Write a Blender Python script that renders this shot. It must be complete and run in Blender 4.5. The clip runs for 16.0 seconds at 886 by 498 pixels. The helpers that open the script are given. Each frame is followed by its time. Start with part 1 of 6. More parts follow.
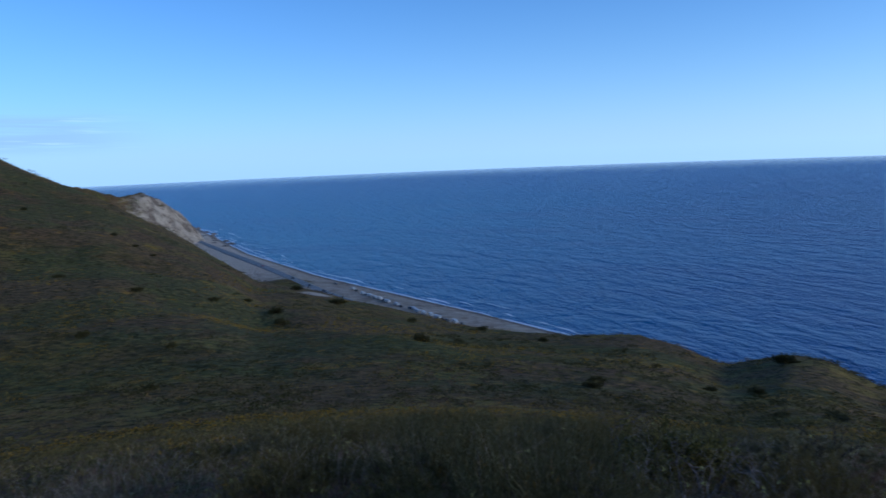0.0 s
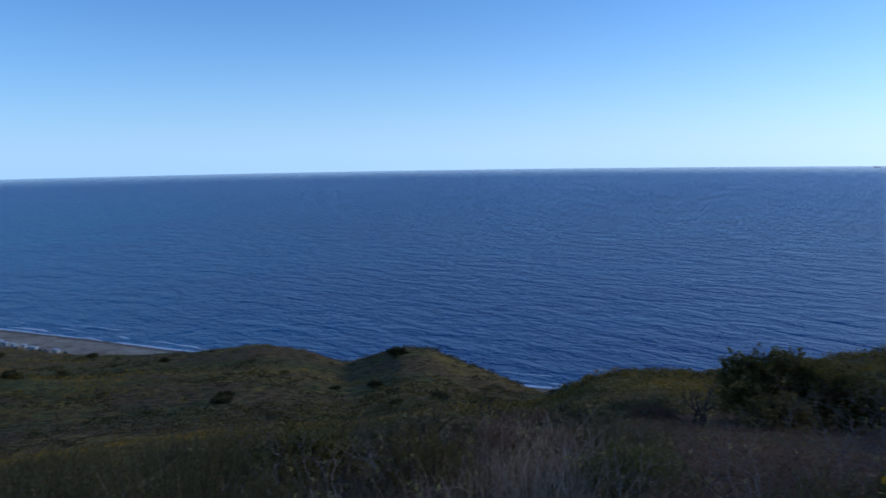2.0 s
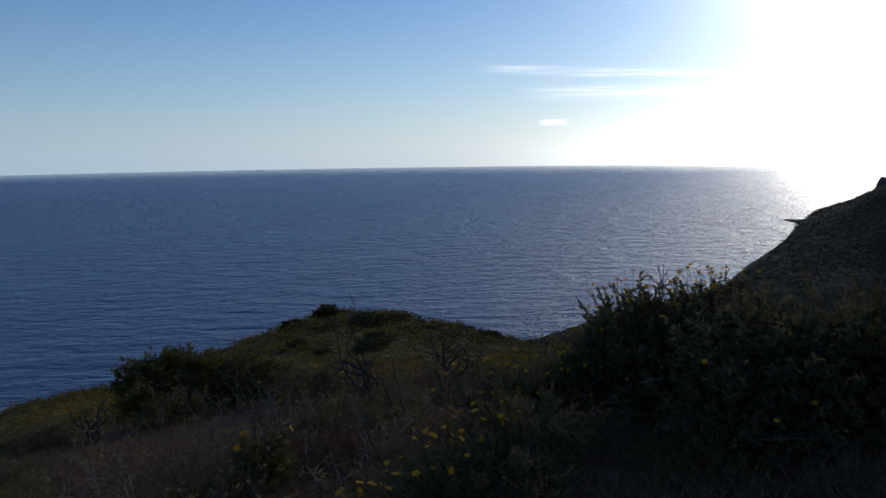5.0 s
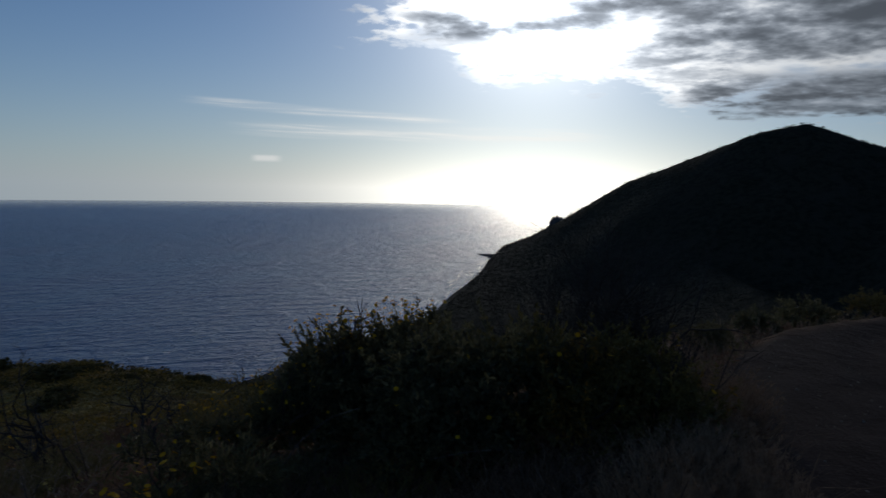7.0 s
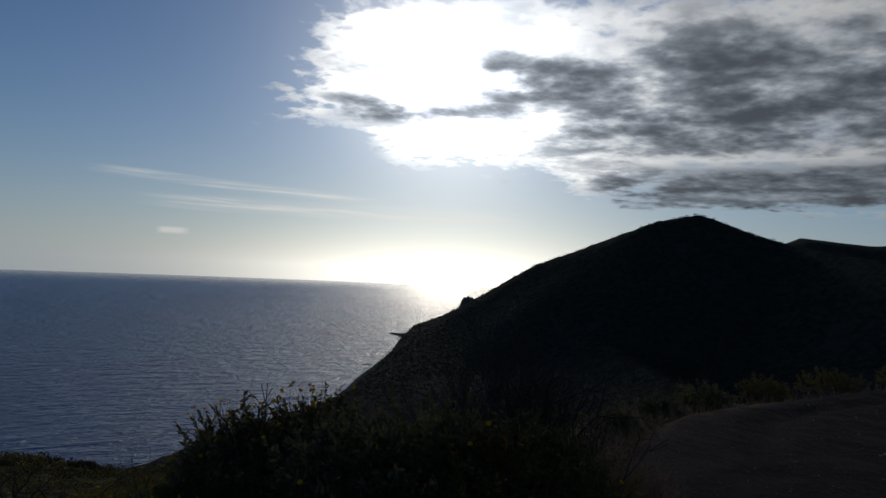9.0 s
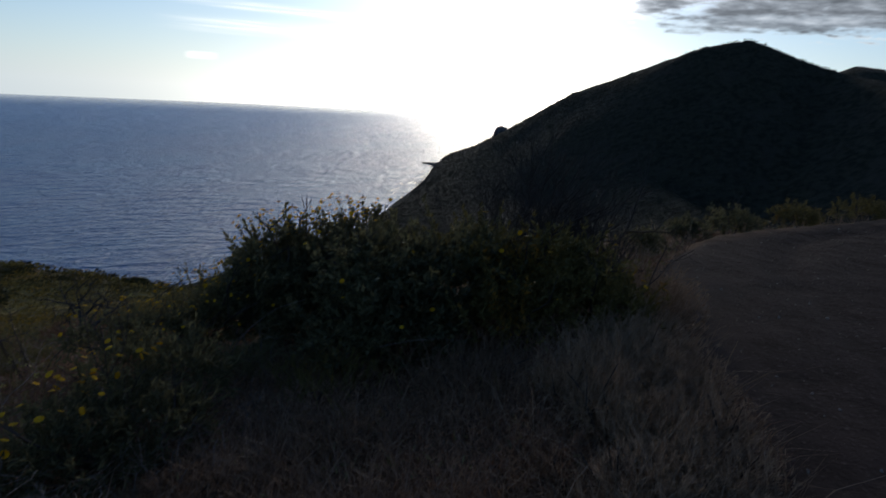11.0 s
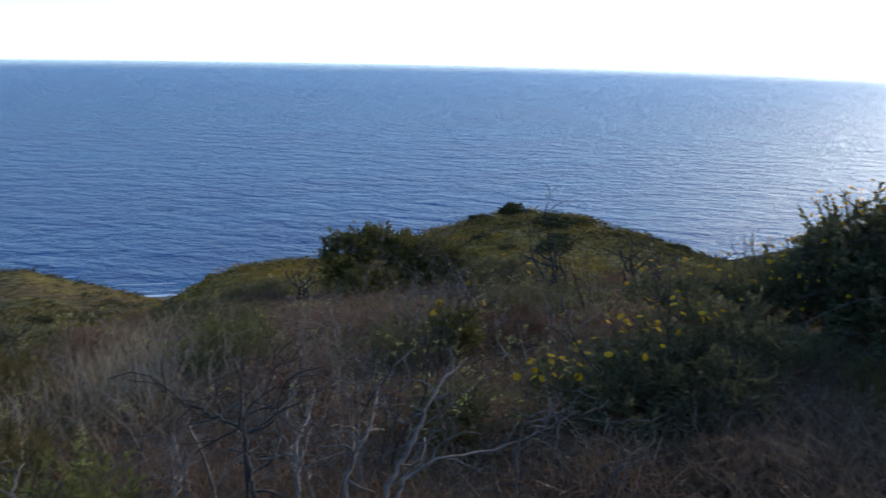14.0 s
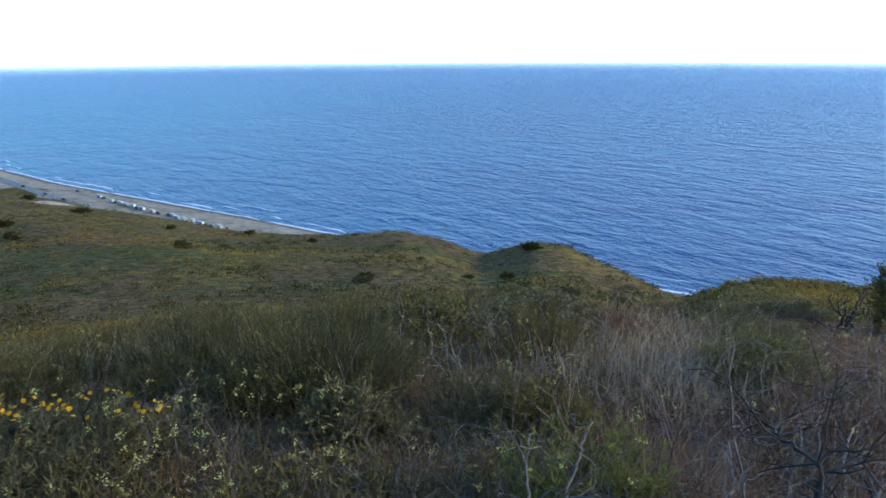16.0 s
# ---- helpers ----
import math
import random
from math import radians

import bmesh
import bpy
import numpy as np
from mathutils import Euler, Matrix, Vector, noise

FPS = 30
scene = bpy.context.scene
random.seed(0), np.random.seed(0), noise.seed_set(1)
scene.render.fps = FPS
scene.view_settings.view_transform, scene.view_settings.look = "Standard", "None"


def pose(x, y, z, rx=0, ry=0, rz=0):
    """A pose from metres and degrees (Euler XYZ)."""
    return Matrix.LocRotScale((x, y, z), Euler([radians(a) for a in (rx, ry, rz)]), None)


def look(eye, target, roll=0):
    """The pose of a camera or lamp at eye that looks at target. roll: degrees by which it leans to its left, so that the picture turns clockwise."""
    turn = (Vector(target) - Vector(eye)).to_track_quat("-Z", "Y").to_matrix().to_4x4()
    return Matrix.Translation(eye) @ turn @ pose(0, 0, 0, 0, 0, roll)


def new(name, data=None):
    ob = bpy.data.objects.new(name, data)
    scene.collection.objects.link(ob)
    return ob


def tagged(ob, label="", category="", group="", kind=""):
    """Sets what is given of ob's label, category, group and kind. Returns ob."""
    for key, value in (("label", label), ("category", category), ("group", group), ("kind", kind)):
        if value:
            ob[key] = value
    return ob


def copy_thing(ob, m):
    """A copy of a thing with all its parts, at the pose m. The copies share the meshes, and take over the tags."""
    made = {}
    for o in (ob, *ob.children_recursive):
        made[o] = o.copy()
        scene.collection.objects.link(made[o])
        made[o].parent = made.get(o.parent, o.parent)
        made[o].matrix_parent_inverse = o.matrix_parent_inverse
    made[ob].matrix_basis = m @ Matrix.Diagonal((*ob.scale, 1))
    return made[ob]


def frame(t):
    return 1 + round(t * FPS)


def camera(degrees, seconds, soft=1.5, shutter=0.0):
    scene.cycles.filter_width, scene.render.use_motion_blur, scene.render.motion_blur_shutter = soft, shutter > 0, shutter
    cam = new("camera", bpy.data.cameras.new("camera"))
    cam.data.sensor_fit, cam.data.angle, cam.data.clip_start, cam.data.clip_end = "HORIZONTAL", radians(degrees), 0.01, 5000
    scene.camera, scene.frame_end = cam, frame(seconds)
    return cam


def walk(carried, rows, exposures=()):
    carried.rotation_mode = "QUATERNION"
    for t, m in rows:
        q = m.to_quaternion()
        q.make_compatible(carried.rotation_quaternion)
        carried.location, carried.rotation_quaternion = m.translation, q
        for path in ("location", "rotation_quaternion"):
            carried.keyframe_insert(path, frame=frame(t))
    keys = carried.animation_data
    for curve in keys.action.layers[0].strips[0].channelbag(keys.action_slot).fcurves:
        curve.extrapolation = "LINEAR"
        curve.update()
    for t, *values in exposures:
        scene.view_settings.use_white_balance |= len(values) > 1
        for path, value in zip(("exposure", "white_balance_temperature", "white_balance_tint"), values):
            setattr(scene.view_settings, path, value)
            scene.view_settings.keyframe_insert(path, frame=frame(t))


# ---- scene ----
# camera: seconds, place, tilt, lean, turn
cam = camera(64.7, 16.0, soft=1.5, shutter=0.3)
PATH = [
    (0, pose(-0.099, -0.063, 110.081, 82.34, 2.32, 22.43)),
    (0.5, pose(-0.081, -0.075, 110.091, 81.73, 2.02, 12.23)),
    (1, pose(-0.093, -0.088, 110.099, 81.61, 1.70, 2.58)),
    (1.5, pose(-0.071, -0.140, 110.103, 82.26, 1.29, 0.01)),
    (2, pose(-0.058, -0.194, 110.120, 82.29, 0.87, -7.84)),
    (2.5, pose(-0.047, -0.251, 110.128, 82.62, 0.38, -15.98)),
    (3, pose(-0.030, -0.309, 110.144, 82.76, -0.21, -25.53)),
    (3.2, pose(-0.034, -0.323, 110.132, 83.24, -0.68, -30.50)),
    (5.3, pose(0.308, -0.422, 110.110, 82.65, 1.16, -56.85)),
    (5.5, pose(0.309, -0.421, 110.119, 83.42, 1.33, -58.98)),
    (6, pose(0.296, -0.458, 110.120, 84.69, 0.72, -65.56)),
    (6.5, pose(0.290, -0.502, 110.125, 84.79, -0.25, -71.27)),
    (7, pose(0.276, -0.558, 110.123, 85.05, -0.90, -77.07)),
    (7.5, pose(0.315, -0.571, 110.127, 85.96, -1.50, -82.18)),
    (8, pose(0.343, -0.553, 110.165, 91.01, -1.54, -84.48)),
    (8.2, pose(0.352, -0.545, 110.172, 92.52, -1.89, -83.54)),
    (10.3, pose(0.187, -0.555, 110.127, 86.85, -3.13, -87.28)),
    (10.5, pose(0.213, -0.559, 110.100, 84.35, -2.35, -86.45)),
    (11, pose(0.211, -0.547, 110.041, 77.70, -2.75, -81.53)),
    (11.5, pose(0.216, -0.541, 110.011, 74.71, -1.70, -78.22)),
    (12, pose(0.225, -0.515, 110.004, 73.99, -2.23, -74.81)),
    (12.5, pose(0.229, -0.447, 109.993, 73.55, -2.49, -63.10)),
    (13, pose(0.241, -0.398, 109.989, 73.60, -1.91, -53.45)),
    (13.5, pose(0.217, -0.375, 109.985, 74.14, -1.24, -44.98)),
    (14, pose(0.203, -0.341, 109.968, 73.98, -1.09, -38.33)),
    (14.5, pose(0.154, -0.293, 109.959, 73.57, -0.97, -25.15)),
    (15, pose(0.096, -0.250, 109.947, 73.52, -0.84, -11.10)),
    (15.5, pose(0.046, -0.240, 109.948, 73.66, 0.01, -1.15)),
    (16, pose(0.030, -0.223, 109.945, 73.81, 0.34, 3.68)),
]
EXPOSURES = [(0.0, 0.5, 4900, 9), (2.5, 0.45, 5300, 9), (3.2, 0.45, 5650, 9), (5.3, -0.3, 6100, 9), (6.5, -0.82, 6150, 9), (8.2, -1.05, 6350, 9), (10.3, -1.25, 6300, 9),
             (10.6, -1.0, 6300, 9), (11.0, 0.0, 6400, 9), (11.5, 0.95, 6550, 9), (12.0, 1.55, 6700, 8), (12.5, 1.7, 6700, 8), (13.5, 1.6, 6500, 6), (14.5, 1.5, 6200, 3), (15.0, 1.85, 6100, 2), (16.0, 2.05, 6000, 0)]
walk(cam, PATH, EXPOSURES)

# ---- light ----
SUN_YAW, SUN_EL = -84.7, 15.5


def aim(yaw, el):
    """Unit vector of a compass turn (degrees to the left of +y) and a height over the level."""
    a, e = radians(yaw), radians(el)
    return Vector((-math.sin(a) * math.cos(e), math.cos(a) * math.cos(e), math.sin(e)))


sun_data = bpy.data.lights.new("sun", "SUN")
sun_data.energy, sun_data.angle, sun_data.color = 0.56, radians(5.0), (1.0, 0.86, 0.68)
sun_ob = new("sun", sun_data)
sun_ob.matrix_world = look((0, 0, 400), Vector((0, 0, 400)) - aim(SUN_YAW, SUN_EL))


class Nodes:
    """Short hand for node trees."""

    def __init__(self, tree):
        self.tree = tree
        tree.nodes.clear()

    def add(self, kind, **props):
        node = self.tree.nodes.new(kind)
        for key, value in props.items():
            if key in node.inputs:
                self.plug(value, node.inputs[key])
            elif key == "operation":
                node.operation = value
        return node

    def plug(self, value, socket):
        if isinstance(value, bpy.types.NodeSocket):
            self.tree.links.new(value, socket)
        elif value is not None:
            socket.default_value = value

    def math(self, op, a, b=None, c=None, clamp=False):
        node = self.tree.nodes.new("ShaderNodeMath")
        node.operation, node.use_clamp = op, clamp
        for value, socket in zip((a, b, c), node.inputs):
            self.plug(value, socket)
        return node.outputs[0]

    def mix(self, fac, a, b, blend="MIX"):
        node = self.tree.nodes.new("ShaderNodeMix")
        node.data_type, node.blend_type = "RGBA", blend
        self.plug(fac, node.inputs[0])
        for value, socket in ((a, node.inputs[6]), (b, node.inputs[7])):
            self.plug((*value, 1.0) if isinstance(value, tuple) and len(value) == 3 else value, socket)
        return node.outputs[2]

    def ramp(self, fac, lo, hi, out_lo=0.0, out_hi=1.0):
        node = self.tree.nodes.new("ShaderNodeMapRange")
        node.interpolation_type = "SMOOTHSTEP"
        for value, socket in zip((fac, lo, hi, out_lo, out_hi), node.inputs):
            self.plug(value, socket)
        return node.outputs[0]

    def noise(self, vector, scale, detail=4.0, rough=0.55, distort=0.0, dims="3D"):
        node = self.tree.nodes.new("ShaderNodeTexNoise")
        node.noise_dimensions = dims
        self.plug(vector, node.inputs["Vector"])
        node.inputs["Scale"].default_value, node.inputs["Detail"].default_value = scale, detail
        node.inputs["Roughness"].default_value, node.inputs["Distortion"].default_value = rough, distort
        return node.outputs["Fac"]

    def mapped(self, vector, scale=(1, 1, 1), turn=(0, 0, 0)):
        node = self.tree.nodes.new("ShaderNodeMapping")
        self.plug(vector, node.inputs["Vector"])
        node.inputs["Scale"].default_value, node.inputs["Rotation"].default_value = scale, turn
        return node.outputs[0]


def build_sky():
    world = bpy.data.worlds.new("sky")
    scene.world = world
    world.use_nodes = True
    n = Nodes(world.node_tree)
    way = n.add("ShaderNodeTexCoord").outputs["Generated"]
    split = n.add("ShaderNodeSeparateXYZ", Vector=way)
    over = n.add("ShaderNodeCombineXYZ", X=split.outputs[0], Y=split.outputs[1], Z=n.math("MAXIMUM", split.outputs[2], 0.01))
    air = n.add("ShaderNodeTexSky", Vector=over.outputs[0])
    air.sky_type, air.sun_disc = "NISHITA", False
    air.sun_elevation, air.sun_rotation = radians(SUN_EL), radians(-SUN_YAW)
    air.altitude, air.air_density, air.dust_density, air.ozone_density = 110.0, 1.0, 0.1, 5.0
    sky = n.mix(1.0, air.outputs[0], (0.87, 0.92, 0.99), "MULTIPLY")
    x, y, z = split.outputs
    # height over the level and turn from the sun, in degrees
    el = n.math("MULTIPLY", n.math("ARCSINE", z), 57.2958)
    turn = n.math("MULTIPLY", n.math("ARCTAN2", x, y), 57.2958)
    near = n.add("ShaderNodeVectorMath", operation="DOT_PRODUCT")
    n.plug(way, near.inputs[0])
    near.inputs[1].default_value = aim(SUN_YAW, SUN_EL)
    off = n.math("MULTIPLY", n.math("ARCCOSINE", near.outputs["Value"]), 57.2958)
    # the cloud layer, drawn on a flat sheet overhead
    flat = n.add("ShaderNodeCombineXYZ")
    lift = n.math("ADD", n.math("MAXIMUM", z, 0.0), 0.13)
    n.plug(n.math("DIVIDE", x, lift), flat.inputs[0])
    n.plug(n.math("DIVIDE", y, lift), flat.inputs[1])
    sheet = flat.outputs[0]
    big = n.noise(sheet, 1.1, 5.0, 0.6, 0.3)
    fine = n.noise(n.mapped(sheet, (1.0, 0.75, 1.0), (0, 0, radians(20))), 4.6, 4.5, 0.52, 0.15)
    puff = n.noise(n.mapped(sheet, (0.9, 1.0, 1.0), (0, 0, radians(50))), 13.0, 4.0, 0.55, 0.1)
    ragged = n.math("ADD", n.math("MULTIPLY", n.math("SUBTRACT", fine, 0.5), 1.0), n.math("MULTIPLY", n.math("SUBTRACT", puff, 0.5), 0.6))

    def band(value, lo, full, fall, out):
        """One between two heights or turns, with soft shoulders."""
        return n.math("MULTIPLY", n.ramp(value, lo, full), n.ramp(value, fall, out, 1.0, 0.0))

    # the bank fills the western sky between a stepped lower edge and a broken top
    side = n.math("SUBTRACT", n.math("SUBTRACT", turn, 70.0), n.math("MULTIPLY", n.math("MAXIMUM", n.math("SUBTRACT", el, 11.5), 0.0), 0.35))
    west = n.ramp(n.math("ADD", side, n.math("MULTIPLY", ragged, 16.0)), 0.0, 3.5)
    floor_el = n.math("ADD", n.ramp(turn, 76.0, 80.5, 11.4, 8.5), n.math("ADD", n.ramp(turn, 90.5, 96.5, 0.0, -2.3), n.ramp(turn, 97.0, 120.0, 0.0, -1.2)))
    above = n.ramp(n.math("ADD", n.math("SUBTRACT", el, floor_el), n.math("MULTIPLY", ragged, 5.5)), -0.5, 1.3)
    under = n.ramp(n.math("ADD", n.math("SUBTRACT", 21.3, el), n.math("MULTIPLY", n.math("ADD", ragged, n.math("SUBTRACT", big, 0.5)), 6.0)), -0.6, 1.6)
    body = n.ramp(n.math("ADD", n.math("MULTIPLY", big, 0.5), n.math("MULTIPLY", fine, 0.6)), 0.34, 0.54)
    bank = n.math("MULTIPLY", n.math("MULTIPLY", west, n.math("MULTIPLY", above, under)), n.math("ADD", n.math("MULTIPLY", body, 0.4), 0.6))
    # thin streaks low over the sea
    long = n.add("ShaderNodeCombineXYZ")
    n.plug(n.math("MULTIPLY", turn, 0.03), long.inputs[0])
    n.plug(n.math("ADD", n.math("MULTIPLY", el, 0.75), n.math("MULTIPLY", turn, 0.022)), long.inputs[1])
    wisp = n.ramp(n.noise(long.outputs[0], 2.2, 5.0, 0.6, 0.2), 0.44, 0.66)
    first = n.math("MULTIPLY", band(n.math("ADD", el, n.math("MULTIPLY", n.math("SUBTRACT", turn, 58.0), 0.05)), 5.9, 6.3, 6.5, 6.9), band(turn, 56.0, 62.0, 72.0, 80.0))
    second = n.math("MULTIPLY", band(n.math("ADD", el, n.math("MULTIPLY", n.math("SUBTRACT", turn, 63.0), 0.01)), 3.7, 4.2, 4.7, 5.3), band(turn, 59.0, 68.0, 86.0, 92.0))
    scrap = n.math("MULTIPLY", band(el, 1.8, 2.1, 2.25, 2.5), band(turn, 61.6, 62.4, 63.4, 64.4))
    streak = n.math("ADD", n.math("MULTIPLY", n.math("ADD", first, second), n.math("ADD", n.math("MULTIPLY", wisp, 0.75), 0.15)), n.math("MULTIPLY", scrap, 0.8), clamp=True)
    # a small grey bank low in the east
    east = n.math("MULTIPLY", n.ramp(turn, -43.0, -52.0), n.math("MULTIPLY", n.ramp(el, 0.8, 2.0), n.ramp(el, 4.6, 3.2)))
    east = n.math("MULTIPLY", east, n.ramp(n.noise(long.outputs[0], 2.2, 4.0), 0.34, 0.54))
    glow = n.math("POWER", 2.718, n.math("DIVIDE", off, -7.0))
    core = n.math("POWER", 2.718, n.math("DIVIDE", off, -3.5))
    haze = n.math("POWER", 2.718, n.math("DIVIDE", off, -26.0))
    # thick grey bodies: the broad western mass, a knot by the sun, a bar under it and a low bar over the hills
    mass = n.math("MULTIPLY", n.ramp(turn, 88.0, 103.0), band(el, 8.6, 11.6, 16.0, 20.6))
    knot = n.math("MULTIPLY", band(turn, 85.5, 88.5, 98.0, 104.0), band(el, 13.0, 14.4, 16.4, 18.2))
    bar = n.math("MULTIPLY", band(turn, 73.0, 77.5, 88.0, 92.0), n.math("MULTIPLY", band(el, 11.5, 12.4, 13.1, 14.2), 0.72))
    low_bar = n.math("MULTIPLY", n.ramp(turn, 95.0, 99.5), band(el, 5.2, 5.9, 7.6, 8.8))
    edge = n.math("ADD", el, n.math("MULTIPLY", ragged, 1.6))
    shelf = n.math("MULTIPLY", n.ramp(n.math("ADD", turn, n.math("MULTIPLY", ragged, 6.0)), 96.5, 103.0), band(edge, 5.3, 6.0, 8.2, 9.2))
    bank = n.math("MAXIMUM", bank, n.math("MULTIPLY", shelf, 0.92))
    heavy = n.math("MAXIMUM", n.math("MAXIMUM", mass, knot), n.math("MAXIMUM", bar, low_bar))
    grainy = n.math("ADD", n.math("MULTIPLY", fine, 0.62), n.math("ADD", n.math("MULTIPLY", puff, 0.23), n.math("MULTIPLY", big, 0.15)))
    depth = n.math("ADD", n.math("MULTIPLY", heavy, n.ramp(grainy, 0.34, 0.62, 0.15, 3.6)), n.math("ADD", n.math("MULTIPLY", shelf, 1.1), n.ramp(grainy, 0.44, 0.66, 0.0, 0.9)))
    thick = n.math("SUBTRACT", 1.0, n.math("POWER", 2.718, n.math("MULTIPLY", depth, -1.0)))
    lit = n.math("ADD", n.math("ADD", n.math("MULTIPLY", core, 90.0), n.math("MULTIPLY", glow, 32.0)), n.math("ADD", n.math("MULTIPLY", haze, 19.0), 5.0))
    grey = n.math("ADD", n.math("MULTIPLY", glow, 3.0), n.math("ADD", n.math("MULTIPLY", haze, 2.4), 1.5))
    grey = n.math("MULTIPLY", grey, n.ramp(grainy, 0.40, 0.64, 1.7, 0.62))
    level = n.math("ADD", n.math("MULTIPLY", lit, n.math("SUBTRACT", 1.0, thick)), n.math("MULTIPLY", grey, thick))
    tint = n.mix(thick, (1.0, 0.97, 0.92), (0.80, 0.88, 1.0))
    cloud = n.add("ShaderNodeVectorMath", operation="SCALE")
    n.plug(tint, cloud.inputs[0])
    n.plug(level, cloud.inputs["Scale"])
    # veil of light round the sun
    veil = n.add("ShaderNodeVectorMath", operation="SCALE")
    veil.inputs[0].default_value = (1.0, 0.95, 0.86)
    n.plug(n.math("ADD", n.math("MULTIPLY", core, 40.0), n.math("ADD", n.math("MULTIPLY", glow, 12.0), n.math("MULTIPLY", haze, 0.4))), veil.inputs["Scale"])
    # bright haze on the horizon under the sun
    aside = n.math("DIVIDE", n.math("ADD", turn, SUN_YAW), 14.0)
    shine = n.math("MULTIPLY", n.math("POWER", 2.718, n.math("MULTIPLY", n.math("MULTIPLY", aside, aside), -1.0)), n.math("POWER", 2.718, n.math("DIVIDE", n.math("MAXIMUM", el, 0.0), -2.2)))
    gleam = n.add("ShaderNodeVectorMath", operation="SCALE")
    gleam.inputs[0].default_value = (1.0, 0.93, 0.80)
    n.plug(n.math("MULTIPLY", shine, 22.0), gleam.inputs["Scale"])
    # pale marine haze low over the horizon
    low = n.math("POWER", 2.718, n.math("DIVIDE", n.math("MAXIMUM", el, 0.0), -6.0))
    mist = n.mix(haze, (3.5, 4.9, 6.3), (17.0, 15.6, 13.2))
    lighted = n.mix(n.math("MULTIPLY", low, 0.85), sky, mist)
    lighted = n.mix(1.0, lighted, veil.outputs[0], "ADD")
    lighted = n.mix(1.0, lighted, gleam.outputs[0], "ADD")
    lighted = n.mix(n.math("MULTIPLY", streak, 0.9), lighted, n.mix(haze, (7.4, 7.7, 8.0), (24.0, 22.6, 20.4)))
    lighted = n.mix(n.math("MULTIPLY", east, 0.75), lighted, n.mix(n.ramp(n.noise(long.outputs[0], 4.5, 4.0), 0.54, 0.70), (3.0, 4.0, 5.6), (4.3, 5.4, 7.0)))
    lighted = n.mix(n.math("MULTIPLY", bank, 0.97), lighted, cloud.outputs[0])
    back = n.add("ShaderNodeBackground", Color=lighted, Strength=0.10)
    n.plug(back.outputs[0], n.add("ShaderNodeOutputWorld").inputs[0])


build_sky()

# ---- materials ----
def material(name):
    mat = bpy.data.materials.new(name)
    mat.use_nodes = True
    n = Nodes(mat.node_tree)
    shader = n.add("ShaderNodeBsdfPrincipled")
    n.plug(shader.outputs[0], n.add("ShaderNodeOutputMaterial").inputs[0])
    where = n.add("ShaderNodeNewGeometry").outputs["Position"]
    return mat, n, shader, where


def set_bump(n, shader, value, strength, distance):
    bump = n.add("ShaderNodeBump", Height=value, Strength=strength, Distance=distance)
    n.plug(bump.outputs[0], shader.inputs["Normal"])


def sea_material():
    mat, n, s, where = material("sea_water")
    crest = n.mapped(where, (1, 1, 1), (0, 0, radians(48)))
    swell = n.noise(n.mapped(crest, (0.028, 0.058, 0.05)), 1.0, 2.0, 0.5, 0.6)
    ripple = n.noise(n.mapped(crest, (0.11, 0.19, 0.1)), 1.0, 4.0, 0.62, 0.7)
    chop = n.noise(n.mapped(where, (0.6, 0.7, 0.3)), 1.0, 3.0, 0.6, 0.8)
    patch = n.noise(n.mapped(where, (0.003, 0.009, 0.01), (0, 0, radians(20))), 1.0, 4.0, 0.6)
    tone = n.mix(n.ramp(patch, 0.3, 0.7), (0.001, 0.052, 0.206), (0.001, 0.088, 0.250))
    # clearer green-blue water over the shallow eastern bay
    wide = n.add("ShaderNodeSeparateXYZ", Vector=where)
    bay = n.math("MULTIPLY", n.ramp(wide.outputs[0], 120.0, -600.0), n.ramp(wide.outputs[1], 3200.0, 700.0))
    tone = n.mix(n.math("MULTIPLY", bay, n.ramp(patch, 0.2, 0.6, 0.55, 1.0)), tone, (0.001, 0.150, 0.300))
    n.plug(tone, s.inputs["Base Color"])
    s.inputs["Roughness"].default_value = 0.31
    s.inputs["IOR"].default_value = 1.33
    s.inputs["Specular Tint"].default_value = (0.60, 0.81, 1.0, 1.0)
    s.inputs["Specular IOR Level"].default_value = 0.58
    far = n.add("ShaderNodeVectorMath", operation="LENGTH", Vector=where).outputs["Value"]
    wave = n.math("ADD", n.math("MULTIPLY", swell, 5.5), n.math("ADD", n.math("MULTIPLY", ripple, n.ramp(far, 1000.0, 3200.0, 3.0, 0.5)), n.math("MULTIPLY", chop, n.ramp(far, 800.0, 2500.0, 0.35, 0.05))))
    set_bump(n, s, wave, 1.0, 1.9)
    # the far rim dissolves into the haze of the horizon
    both = n.add("ShaderNodeMixShader")
    n.plug(n.math("MULTIPLY", n.math("POWER", n.math("DIVIDE", n.math("MAXIMUM", n.math("SUBTRACT", far, 2960.0), 0.0), 2025.0), 1.9), 0.55), both.inputs[0])
    n.plug(s.outputs[0], both.inputs[1])
    n.plug(n.add("ShaderNodeBsdfTransparent").outputs[0], both.inputs[2])
    n.plug(both.outputs[0], [o for o in mat.node_tree.nodes if o.type == "OUTPUT_MATERIAL"][0].inputs[0])
    return mat


